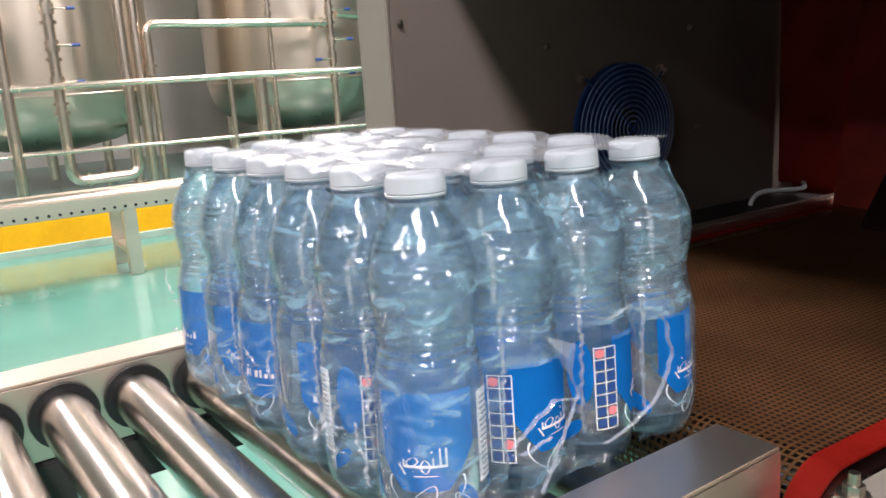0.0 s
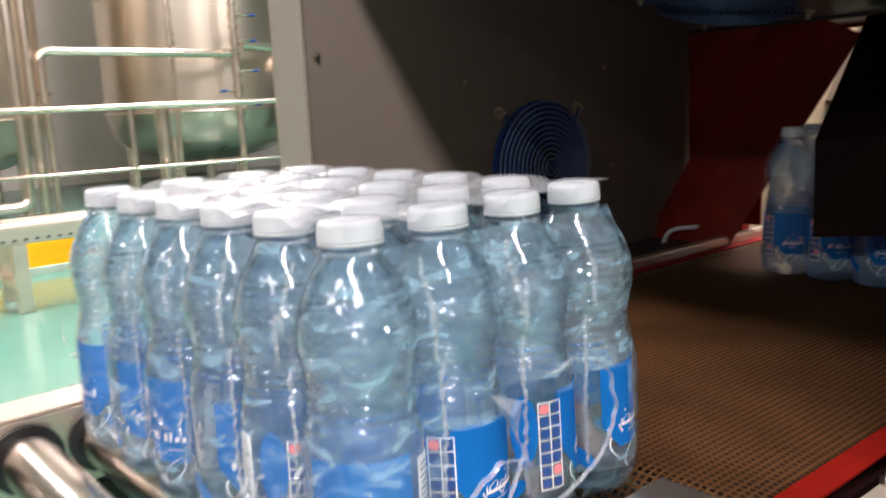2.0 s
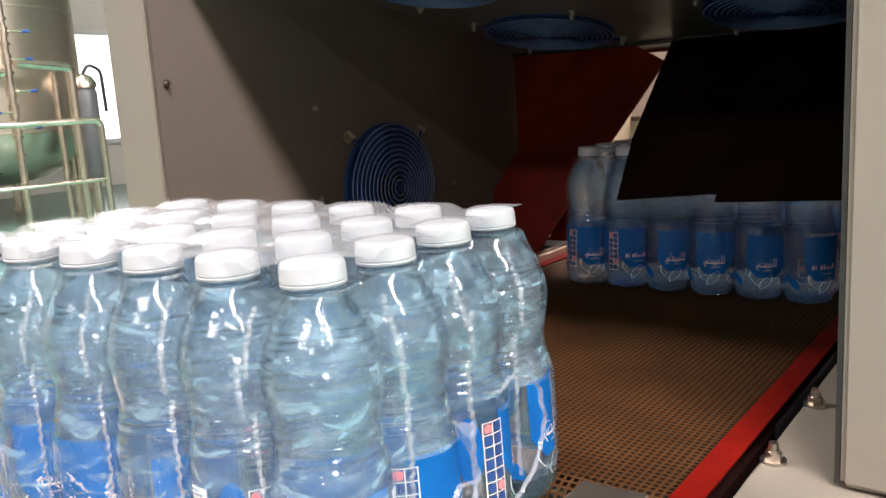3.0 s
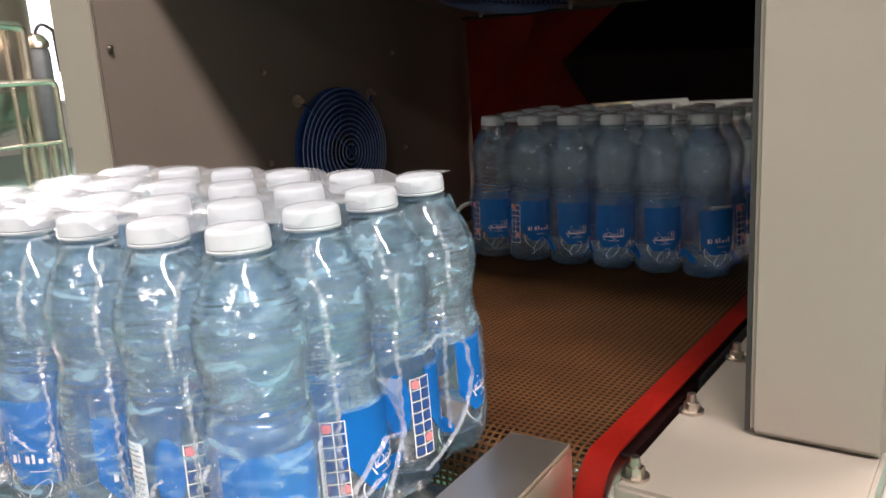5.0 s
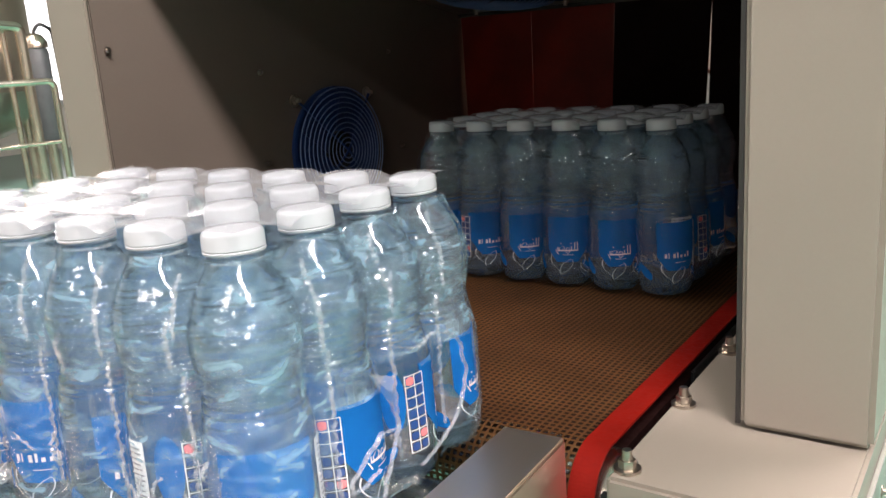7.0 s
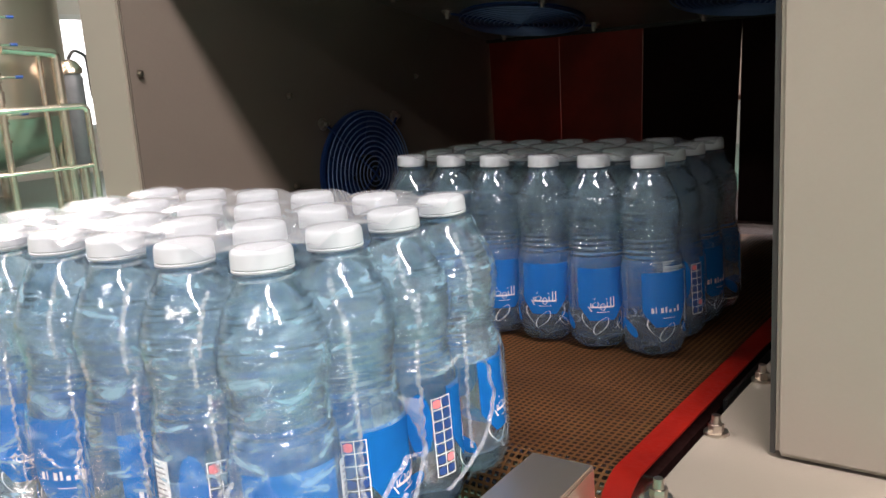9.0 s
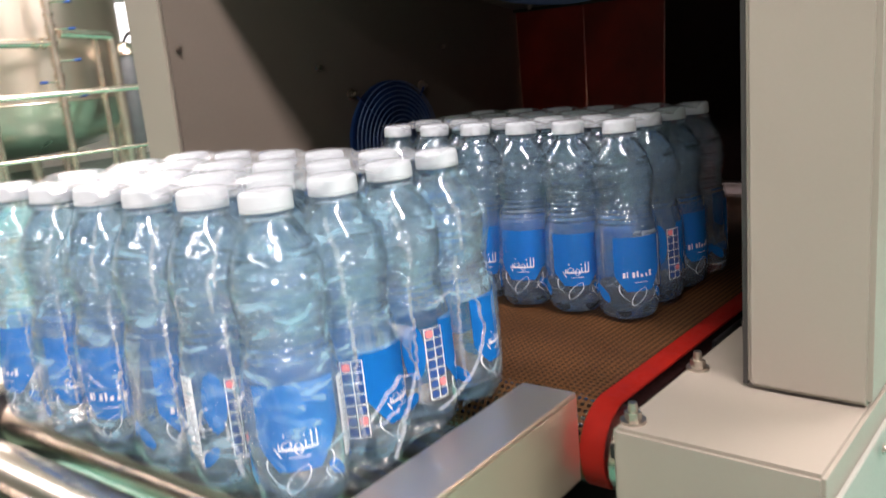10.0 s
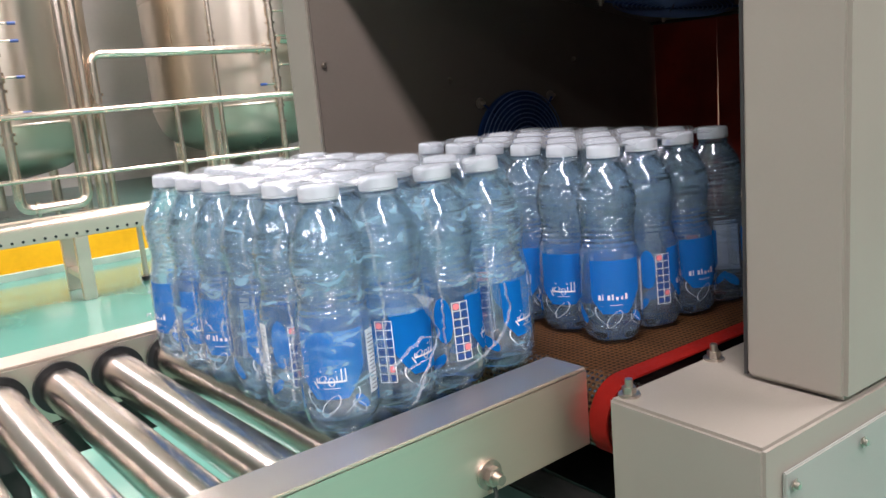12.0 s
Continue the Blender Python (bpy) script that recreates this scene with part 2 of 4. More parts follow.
def pipe_run(bm, pts, r, seg=12, bend=0.07):
    """A tube through the points with rounded bends."""
    pts = [Vector(p) for p in pts]
    path = [pts[0]]
    for i in range(1, len(pts) - 1):
        u, v = (pts[i - 1] - pts[i]).normalized(), (pts[i + 1] - pts[i]).normalized()
        a, b = pts[i] + u * bend, pts[i] + v * bend
        for k in range(6):
            t = k / 5
            path.append((1 - t) ** 2 * a + 2 * t * (1 - t) * pts[i] + t * t * b)
    path.append(pts[-1])
    rings, up = [], None
    for i, c in enumerate(path):
        d = (path[min(i + 1, len(path) - 1)] - path[max(i - 1, 0)]).normalized()
        if up is None:
            up = d.orthogonal().normalized()
        up = (up - d * up.dot(d)).normalized()
        side = d.cross(up)
        rings.append([bm.verts.new(c + r * (math.cos(2 * math.pi * k / seg) * up + math.sin(2 * math.pi * k / seg) * side)) for k in range(seg)])
    for a, b in zip(rings, rings[1:]):
        for k in range(seg):
            j = (k + 1) % seg
            bm.faces.new((a[k], a[j], b[j], b[k]))
    bm.faces.new(rings[0][::-1])
    bm.faces.new(rings[-1])
    return bm


def lathe(bm, prof, seg=32, lobes=0.0, base=(0, 0, 0)):
    """Turns (z, r) pairs round the z axis; lobes dents the foot."""
    rings = []
    for z, r in prof:
        ring = []
        for i in range(seg):
            a = 2 * math.pi * i / seg
            k = 1 - lobes * max(0.0, 1 - z / 0.016) * (0.5 + 0.5 * math.cos(5 * a))
            ring.append(bm.verts.new((base[0] + r * k * math.cos(a), base[1] + r * k * math.sin(a), base[2] + z)))
        rings.append(ring)
    for a, b in zip(rings, rings[1:]):
        for i in range(seg):
            j = (i + 1) % seg
            bm.faces.new((a[i], a[j], b[j], b[i]))
    bm.faces.new(rings[0][::-1])
    bm.faces.new(rings[-1])
    return bm


def hex_bolt(name, m, parent=None, r=0.006, tall=0.014, label="", washer=True, material=None):
    bm = bmesh.new()
    if washer:
        rod(bm, (0, 0, 0), (0, 0, 0.0025), r * 1.75, 20)
    rod(bm, (0, 0, 0.0025), (0, 0, tall * 0.55), r * 1.15, 6)
    rod(bm, (0, 0, tall * 0.55), (0, 0, tall), r * 0.72, 14, r2=r * 0.6)
    return part(name, bm, material or M["bolt"], parent, label, m=m, smooth=True, angle=40)


# ---------------------------------------------------------------- hall
def slab(name, x0, x1, y0, y1, z0, z1, material, label, category):
    return tagged(part(name, box(bmesh.new(), x0, x1, y0, y1, z0, z1), material), label, category, kind="structure")


slab("floor", -8, 12, -6, 10.4, -0.2, 0.0, M["floor"], "glossy turquoise green epoxy floor of the plant", "floor")
slab("wall_north", -8, 12, 10.4, 10.6, -0.2, 5.2, M["hallwall"], "plain grey-beige painted back wall behind the tanks", "wall")
# South, west and east walls are added and kept dark to deepen contrast.
slab("wall_south", -8, 12, -6.2, -6, -0.2, 5.2, M["hallside"], "plain hall wall, grey tone darkened to cut bounced light", "wall")
slab("wall_west", -8.2, -8, -6, 10.4, -0.2, 5.2, M["hallside"], "plain hall wall, grey tone darkened to cut bounced light", "wall")
slab("wall_east", 12, 12.2, -6, 10.4, -0.2, 5.2, M["hallside"], "plain hall wall, grey tone darkened to cut bounced light", "wall")
slab("ceiling", -8, 12, -6, 10.4, 5.0, 5.2, M["hallceil"], "pale plain hall ceiling", "ceiling")
slab("platform", -8, 9, 6.0, 10.4, 0.0, 0.25, M["plinth"], "raised green epoxy platform under the tanks", "platform")
slab("platform_front", -8, 9, 5.985, 5.997, 0.05, 0.235, M["yellow"], "yellow painted front of the raised platform", "panel")
slab("kerb", -8, 9, 5.93, 5.985, 0.0, 0.05, M["kerb"], "pale grey-green kerb along the platform foot", "kerb")

win = tagged(new("window_1"), "bright daylit window in the back wall", "window", kind="structure")
part("window_pane", boxed(5.75, 6.5, 10.372, 10.384, 0.9, 2.3, 0), M["window"], win)
for a in ((5.68, 5.75, 0.83, 2.37), (6.5, 6.57, 0.83, 2.37)):
    part("window_frame", boxed(a[0], a[1], 10.34, 10.398, a[2], a[3], 0.004), M["hallceil"], win)
for a in ((0.83, 0.9), (2.3, 2.37)):
    part("window_frame", boxed(5.75, 6.5, 10.34, 10.398, a[0], a[1], 0.004), M["hallceil"], win)


def ceiling_lamp(x, y):
    t = holder("ceiling_lamp", pose(x, y, LAMP_Z), "long white batten lamp below the ceiling, some added as unseen fill", "lamp", "hall lamps")
    part("housing", boxed(-0.23, 0.23, -0.96, 0.96, 0.0, 0.06, 0.006), M["hallceil"], t)
    part("diffuser", boxed(-0.22, 0.22, -0.95, 0.95, -0.012, -0.002, 0), M["lampface"], t)
    for yy in (-0.7, 0.7):
        part("hanger", rod(bmesh.new(), (0, yy, 0.06), (0, yy, 5.0 - LAMP_Z), 0.006, 8), M["pipe"], t)


for lx, ly in LAMPS:
    ceiling_lamp(lx, ly)


# ---------------------------------------------------------------- tank area
def tank(x, y, r, label):
    t = holder("storage_tank", pose(x, y, 0.25), label, "tank", "stainless tanks")
    prof = [(0.33, 0.10), (0.345, r * 0.35), (0.40, r * 0.62), (0.50, r * 0.83), (0.62, r * 0.94), (0.76, r * 0.985), (0.83, r)]
    part("bottom", lathe(bmesh.new(), prof, 64), M["tank"], t, "dished stainless bottom", smooth=True)
    part("shell", lathe(bmesh.new(), [(0.832, r), (1.9, r), (3.3, r), (3.45, r * 0.9), (3.55, r * 0.5)], 64), M["tank"], t, smooth=True)
    for z in (0.83, 1.92):
        part("weld_band", lathe(bmesh.new(), [(z - 0.012, r + 0.002), (z - 0.006, r + 0.007), (z + 0.006, r + 0.007), (z + 0.012, r + 0.002)], 64), M["tank"], t, smooth=True)
    for k in range(4):
        a = math.pi / 4 + k * math.pi / 2
        c, s = math.cos(a) * r * 0.88, math.sin(a) * r * 0.88
        part("leg", rod(bmesh.new(), (c, s, 0.012), (c, s, 0.62), 0.05, 16), M["pipe"], t, smooth=True)
        part("foot", rod(bmesh.new(), (c, s, 0), (c, s, 0.012), 0.085, 18), M["pipe"], t)
    part("outlet", rod(bmesh.new(), (0, 0, 0.05), (0, 0, 0.34), 0.05, 16), M["pipe"], t, smooth=True)
    return t


tank(3.42, 8.05, 0.99, "large upright stainless steel tank on four legs")
tank(0.86, 8.15, 1.0, "large upright stainless steel tank beside the pipework")


def pipework(name, pts, r, label, bend=0.08, clamps=(), valves=()):
    t = holder(name, pose(*pts[0]), label, "pipe", "process pipes")
    o = Vector(pts[0])
    part("pipe", pipe_run(bmesh.new(), [Vector(p) - o for p in pts], r, 14, bend), M["pipe"], t, smooth=True)
    for c, axis in clamps:
        c = Vector(c) - o
        d = Vector(axis) * 0.012
        part("clamp", rod(bmesh.new(), c - d, c + d, r * 1.45, 16), M["pipe"], t, smooth=True)
    for c, side in valves:
        c = Vector(c) - o
        v = part("valve", rod(bmesh.new(), c - Vector((0, 0, 0.04)), c + Vector((0, 0, 0.04)), r * 1.35, 12), M["pipe"], t)
        bm = rod(bmesh.new(), c, c + Vector((side * 0.05, -0.05, 0)), 0.012, 8)
        rod(bm, c + Vector((side * 0.05, -0.05, 0)), c + Vector((side * 0.17, -0.05, 0.0)), 0.009, 8)
        part("stem", bm, M["pipe"], v)
        part("grip", rod(bmesh.new(), c + Vector((side * 0.13, -0.05, 0)), c + Vector((side * 0.19, -0.05, 0)), 0.013, 8), M["handle"], v, "blue grip")
    return t


UP = (0, 0, 1)
pipework("process_pipe", [(1.5, 6.62, 1.20), (1.5, 6.62, 1.60), (3.08, 6.62, 1.57)], 0.036, "polished pipe bridging the two tanks", 0.09,
         clamps=[((1.5, 6.62, 1.27), UP), ((2.96, 6.62, 1.572), (1, 0, 0)), ((3.03, 6.62, 1.571), (1, 0, 0))])
pipework("valve_pipe", [(3.12, 6.62, 0.25), (3.12, 6.62, 3.2)], 0.03, "upright pipe with a stack of hand valves",
         clamps=[((3.12, 6.62, z), UP) for z in (0.9, 1.05, 1.3, 1.57, 1.8, 2.0)], valves=[((3.12, 6.62, z), s) for z, s in ((1.12, 1), (1.25, -1), (1.42, 1), (1.68, 1), (1.9, 1))])
pipework("valve_pipe", [(0.78, 6.55, 2.6), (0.78, 6.55, 0.42), (1.30, 6.60, 0.42), (1.30, 6.60, 3.2)], 0.042, "polished pipe looping down near the platform", 0.10,
         clamps=[((0.78, 6.55, z), UP) for z in (0.95, 1.02, 1.35, 1.62)] + [((0.9, 6.56, 0.42), (1, 0, 0))],
         valves=[((0.78, 6.55, z), 1) for z in (1.18, 1.45, 1.72, 1.85)])
pipework("support_post", [(1.05, 6.58, 0.25), (1.05, 6.58, 0.38)], 0.02, "short stainless stand under the pipe loop")
pipework("process_pipe", [(1.42, 6.66, 0.25), (1.42, 6.66, 3.3)], 0.045, "tall polished upright pipe between the tanks")
pipework("process_pipe", [(1.53, 6.72, 0.25), (1.53, 6.72, 1.19)], 0.03, "polished upright pipe between the tanks")
pipework("process_pipe", [(2.63, 6.85, 0.25), (2.63, 6.85, 3.2)], 0.024, "thin upright pipe in front of the tank",
         clamps=[((2.63, 6.85, z), UP) for z in (1.68, 1.75)])
pipework("process_pipe", [(0.42, 6.5, 0.25), (0.42, 6.5, 1.75), (-0.6, 6.5, 1.75)], 0.045, "thick polished pipe bending over the railing", 0.12)
pipework("support_post", [(2.36, 6.5, 0.25), (2.36, 6.5, 1.12)], 0.06, "thick stainless post on the platform", clamps=[((2.36, 6.5, 0.262), UP)])
pipework("support_post", [(3.72, 6.75, 0.25), (3.72, 6.75, 1.62), (3.25, 6.75, 1.66)], 0.045, "stainless post with a horizontal pipe arm", 0.05)
pipework("process_pipe", [(3.62, 6.85, 0.25), (3.62, 6.85, 1.6)], 0.025, "thin polished upright pipe beside the filter")

flt = holder("filter_housing", pose(3.98, 7.0, 0.25), "dark grey filter housing with a curved steel cap", "filter")
part("body", lathe(bmesh.new(), [(0.35, 0.07), (0.40, 0.105), (1.16, 0.105), (1.2, 0.09)], 28), M["grey"], flt, smooth=True)
part("cap", lathe(bmesh.new(), [(1.2, 0.11), (1.25, 0.11), (1.31, 0.07), (1.33, 0.03)], 28), M["pipe"], flt, "steel cap", smooth=True)
part("stand", rod(bmesh.new(), (0, 0, 0), (0, 0, 0.35), 0.045, 14), M["pipe"], flt, smooth=True)
part("hose", pipe_run(bmesh.new(), [(0, 0, 1.33), (0.05, -0.02, 1.42), (0.16, -0.04, 1.36), (0.17, -0.04, 0.98)], 0.016, 10, 0.05), M["black"], flt, smooth=True)

rail = holder("handrail", pose(2.0, 6.32, 0.25, 0, 0, -6) @ pose(-2.0, 0, 0), "stainless tube handrail along the platform edge", "railing")
part("top_rail", pipe_run(bmesh.new(), [(-7, 0, 0.90), (3.60, 0, 0.90), (3.60, 0, 0.0)], 0.026, 14, 0.06), M["pipe"], rail, smooth=True)
part("lower_rail", rod(bmesh.new(), (-7, 0, 0.41), (3.60, 0, 0.41), 0.016, 12), M["pipe"], rail, smooth=True)
for x in (-4.6, -3.0, -1.3, 0.35 - 0.9, 2.04):
    part("post", rod(bmesh.new(), (x, 0, 0), (x, 0, 0.89), 0.022, 14), M["pipe"], rail, smooth=True)
    part("base_plate", rod(bmesh.new(), (x, 0, 0), (x, 0, 0.008), 0.05, 16), M["pipe"], rail)

# low steel line in front of the platform
line = holder("low_conveyor", pose(0, 0, 0), "low stainless conveyor line standing on green floor", "conveyor")
for y0 in (4.74, 5.16):
    bm = boxed(-6, 1.75, y0, y0 + 0.045, 0.40, 0.50, 0.006)
    part("side_rail", bm, M["steel"], line)
for y0 in (4.735, 5.21):
    bm = bmesh.new()
    for k in range(60):
        rod(bm, (-1.8 + k * 0.06, y0 - 0.003, 0.425), (-1.8 + k * 0.06, y0 + 0.004, 0.425), 0.009, 8)
    tagged(part("perforation", bm, M["black"], line), kind="stuff")
for y0 in (4.80, 4.86, 4.94, 5.02, 5.10):
    part("wear_strip", rod(bmesh.new(), (-6, y0, 0.475 + 0.03 * (y0 < 4.9)), (1.72, y0, 0.475 + 0.03 * (y0 < 4.9)), 0.02, 10), M["pipe"], line, smooth=True)
for x in (-3.4, -1.3, 0.80):
    for y0 in (4.76, 5.17):
        part("leg", boxed(x - 0.04, x + 0.04, y0 - 0.02, y0 + 0.03, 0.0, 0.40, 0.006), M["steel"], line)
    part("cross_bar", boxed(x - 0.03, x + 0.03, 4.79, 5.15, 0.12, 0.16, 0.004), M["steel"], line)
for x in (1.22, 1.40, 1.62):
    part("leg", rod(bmesh.new(), (x, 5.0, 0.03), (x, 5.0, 0.42), 0.018, 10), M["steel"], line)
    part("foot", rod(bmesh.new(), (x, 5.0, 0.0), (x, 5.0, 0.03), 0.035, 12), M["black"], line)


# ---------------------------------------------------------------- shrink machine
WALL_Y, CEIL_A, CEIL_B = 0.576, (0.345, 1.362), (1.18, 1.205)
FRONT_X, TUNNEL_X, BACK_X = 0.313, 1.18, 1.8

mach = holder("shrink_tunnel", pose(0, 0, 0), "beige-grey shrink wrapping machine with an open dark cooling chamber", "machine")
# corner columns beside the mouth
part("column", boxed(FRONT_X, 0.42, -0.272, -0.180, 0.850, 2.2, 0.004), M["powder"], mach)
part("column", boxed(FRONT_X, FRONT_X + 0.006, WALL_Y - 0.002, 0.657, 0.50, 2.2, 0.004), M["powder"], mach)
part("column_seam", boxed(FRONT_X + 0.004, 0.33, -0.1795, -0.176, 0.851, 2.2, 0), M["dark"], mach)
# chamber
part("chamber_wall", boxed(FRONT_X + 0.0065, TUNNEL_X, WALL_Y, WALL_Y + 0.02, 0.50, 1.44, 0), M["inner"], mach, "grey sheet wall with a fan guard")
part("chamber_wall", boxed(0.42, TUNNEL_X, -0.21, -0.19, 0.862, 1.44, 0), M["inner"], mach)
bm = bmesh.new()
v = [bm.verts.new(p) for p in ((CEIL_A[0], -0.19, CEIL_A[1]), (CEIL_B[0], -0.19, CEIL_B[1]), (CEIL_B[0], WALL_Y, CEIL_B[1]), (CEIL_A[0], WALL_Y, CEIL_A[1]))]
w = [bm.verts.new(q.co + Vector((0, 0, 0.012))) for q in v]
for q in ((v[0], v[1], v[2], v[3]), (w[3], w[2], w[1], w[0])):
    bm.faces.new(q)
for i in range(4):
    j = (i + 1) % 4
    bm.faces.new((v[i], w[i], w[j], v[j]))
part("chamber_roof", bm, M["roof"], mach, "sloping grey sheet with round fan guards")
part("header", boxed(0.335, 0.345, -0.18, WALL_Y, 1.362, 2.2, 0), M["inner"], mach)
part("housing_top", boxed(0.345, 1.25, -0.272, 0.657, 2.18, 2.2, 0), M["powder"], mach)
part("housing_side", boxed(0.42, 1.25, -0.272, -0.262, 0.862, 2.18, 0), M["powder"], mach)
part("housing_side", boxed(FRONT_X + 0.0065, 1.25, 0.647, 0.657, 0.12, 2.18, 0), M["powder"], mach)
# heated tunnel behind the curtain, open at its far end
part("tunnel_wall", boxed(TUNNEL_X, BACK_X, 0.50, 0.52, 0.70, 1.30, 0), M["tunnel"], mach)
part("tunnel_wall", boxed(TUNNEL_X, BACK_X, -0.17, -0.15, 0.862, 1.30, 0), M["tunnel"], mach)
part("tunnel_front", boxed(TUNNEL_X - 0.003, TUNNEL_X + 0.02, 0.49, 0.646, 0.80, 1.20, 0), M["curtain"], mach, "dark red tunnel front")
part("tunnel_front", boxed(TUNNEL_X - 0.003, TUNNEL_X + 0.02, -0.19, -0.15, 0.862, 1.20, 0), M["curtain"], mach, "dark red tunnel front")
part("tunnel_lintel", boxed(TUNNEL_X - 0.003, TUNNEL_X + 0.02, -0.19, WALL_Y, 1.20, 2.18, 0), M["curtain"], mach)
bm = bmesh.new()                                   # added plate over the far end, sloped to catch lamp light for the curtain gap
v = [bm.verts.new(p) for p in ((1.50, -0.15, 1.075), (1.79, -0.15, 1.40), (1.79, 0.50, 1.40), (1.50, 0.50, 1.075))]
w = [bm.verts.new(q.co + Vector((0.01, 0, -0.01))) for q in v]
bm.faces.new(v[::-1])
bm.faces.new(w)
for i in range(4):
    bm.faces.new((v[i], v[(i + 1) % 4], w[(i + 1) % 4], w[i]))
part("end_plate", bm, M["powder"], mach, "added beige sloping plate that catches light behind the curtain")
# base box with bolts and side cover
part("base_box", boxed(0.199, BACK_X, -0.271, -0.1190, 0.12, 0.848, 0.003), M["powder"], mach)
part("base_body", boxed(0.26, BACK_X, -0.1185, 0.646, 0.12, 0.70, 0.004), M["dark"], mach)
cover = part("side_cover", boxed(0.222, 1.7, -0.2745, -0.2712, 0.30, 0.822, 0.001), M["panel"], mach, "pale flush side cover")
for x in (0.230, 0.332, 0.62, 0.95):
    for z in (0.811, 0.34):
        hex_bolt("screw", pose(x, -0.2745, z, 90), cover, 0.0042, 0.007, washer=False)
for x in (0.2155, 0.3375, 0.47, 0.62, 0.80, 1.0):
    hex_bolt("bolt", pose(x, -0.1290, 0.848), mach, 0.0056, 0.016, "hexagon bolt with washer")
for x in (0.4, 1.05, 1.7):
    for y in (-0.2, 0.6):
        part("foot", rod(bmesh.new(), (x, y, 0), (x, y, 0.12), 0.035, 14), M["black"], mach)
for x, z in ((0.332, 1.175), (0.575, 1.136), (0.572, 1.004), (0.34, 1.03), (0.88, 1.155), (0.90, 0.99), (0.36, 1.30)):
    hex_bolt("wall_bolt", pose(x, WALL_Y, z, 90), mach, 0.0042, 0.008, washer=False)
# guide strip and cable tray along the belt
part("guide_strip", boxed(0.36, 1.16, 0.425, 0.445, 0.80, 0.862, 0.003), M["steel"], mach)
part("bed_plate", boxed(0.36, 1.16, 0.445, WALL_Y, 0.80, 0.846, 0), M["dark"], mach)
part("slide_rail", boxed(0.42, 1.16, -0.1120, -0.1080, 0.8245, 0.8440, 0.001), M["black"], mach, "dark slide rail beside the belt")
part("cable_tray", boxed(0.215, 1.16, -0.1188, -0.1075, 0.800, 0.824, 0.001), M["black"], mach, "black cable tray beside the belt")
tb = part("terminal_strip", boxed(0.226, 0.250, -0.1184, -0.1136, 0.8245, 0.8400, 0.001), M["green"], mach, "small green terminal strip")
hose = bmesh.new()
pipe_run(hose, [(0.99, 0.53, 0.85), (0.99, 0.53, 0.87), (1.06, 0.47, 0.872), (1.14, 0.53, 0.872), (1.15, 0.56, 0.87)], 0.004, 8, 0.03)
part("cable", hose, M["print"], mach, "white cable lying beside the belt", smooth=True)


def fan(m, r, rise=1.0, name="fan_guard"):
    """A round guard of wire rings over a blue drum; local z points into the room."""
    t = part(name, lathe(bmesh.new(), [(0, r * 1.0), (0.010 * rise, r * 1.0), (0.012 * rise, r * 0.96), (0.004 * rise, r * 0.93), (0.003 * rise, 0.002)], 48), M["blue"], mach, "blue round fan guard", smooth=True, m=m)
    n = 12
    for k in range(n):
        bm = bmesh.new()
        rr = r * (0.12 + 0.86 * k / (n - 1))
        z = rise * (0.026 + 0.016 * (1 - (rr / r) ** 2))
        rings = []
        for i in range(40):
            a = 2 * math.pi * i / 40
            rings.append([bm.verts.new(((rr + 0.0012 * math.cos(b)) * math.cos(a), (rr + 0.0012 * math.cos(b)) * math.sin(a), z + 0.0012 * math.sin(b))) for b in (0, math.pi / 2, math.pi, 1.5 * math.pi)])
        for i in range(40):
            for q in range(4):
                u, w = rings[i], rings[(i + 1) % 40]
                bm.faces.new((u[q], u[(q + 1) % 4], w[(q + 1) % 4], w[q]))
        part("wire_ring", bm, M["wire"], t, smooth=True, angle=90)
    for k in range(4):
        a = math.pi / 4 + k * math.pi / 2
        c, s = math.cos(a), math.sin(a)
        part("spoke", rod(bmesh.new(), (0, 0, 0.044 * rise), (r * 1.17 * c, r * 1.17 * s, 0.012 * rise), 0.0022, 6), M["blue"], t)
        hex_bolt("guard_bolt", pose(r * 1.19 * c, r * 1.19 * s, 0), t, 0.0055, 0.013)
    part("hub", lathe(bmesh.new(), [(0.004 * rise, r * 0.30), (0.018 * rise, r * 0.30), (0.020 * rise, r * 0.2)], 24), M["black"], t, smooth=True)
    for k in range(5):
        a = 2 * math.pi * k / 5
        bm = bmesh.new()
        box(bm, 0, r * 0.6, -0.022, 0.022, 0.008 * rise, 0.010 * rise, 0, pose(0, 0, 0, 0, 0, math.degrees(a)) @ pose(r * 0.28, 0, 0.003 * rise, 18 * rise, 0, 0))
        part("blade", bm, M["blue"], t)
    return t


fan(pose(0.728, WALL_Y, 1.003, 90), 0.103, 0.6)
tilt = math.degrees(math.atan2(CEIL_A[1] - CEIL_B[1], CEIL_B[0] - CEIL_A[0]))
for x, y in ((0.675, 0.425), (0.985, 0.415), (0.99, 0.04), (0.675, 0.045)):
    z = CEIL_A[1] - (x - CEIL_A[0]) * math.tan(radians(tilt))
    fan(pose(x, y, z, 0, 0, 0) @ pose(0, 0, 0, 180, tilt, 0), 0.109, 0.3)

# ---------------------------------------------------------------- mesh belt
BELT_Z, NOSE_X, NOSE_R = 0.8475, 0.250, 0.040
belt = holder("mesh_belt", pose(0, 0, 0), "brown open-mesh conveyor belt with red edges", "conveyor belt")
part("belt_core", boxed(0.25, 1.8, -0.105, 0.42, 0.824, 0.834, 0), M["rubber"], belt)
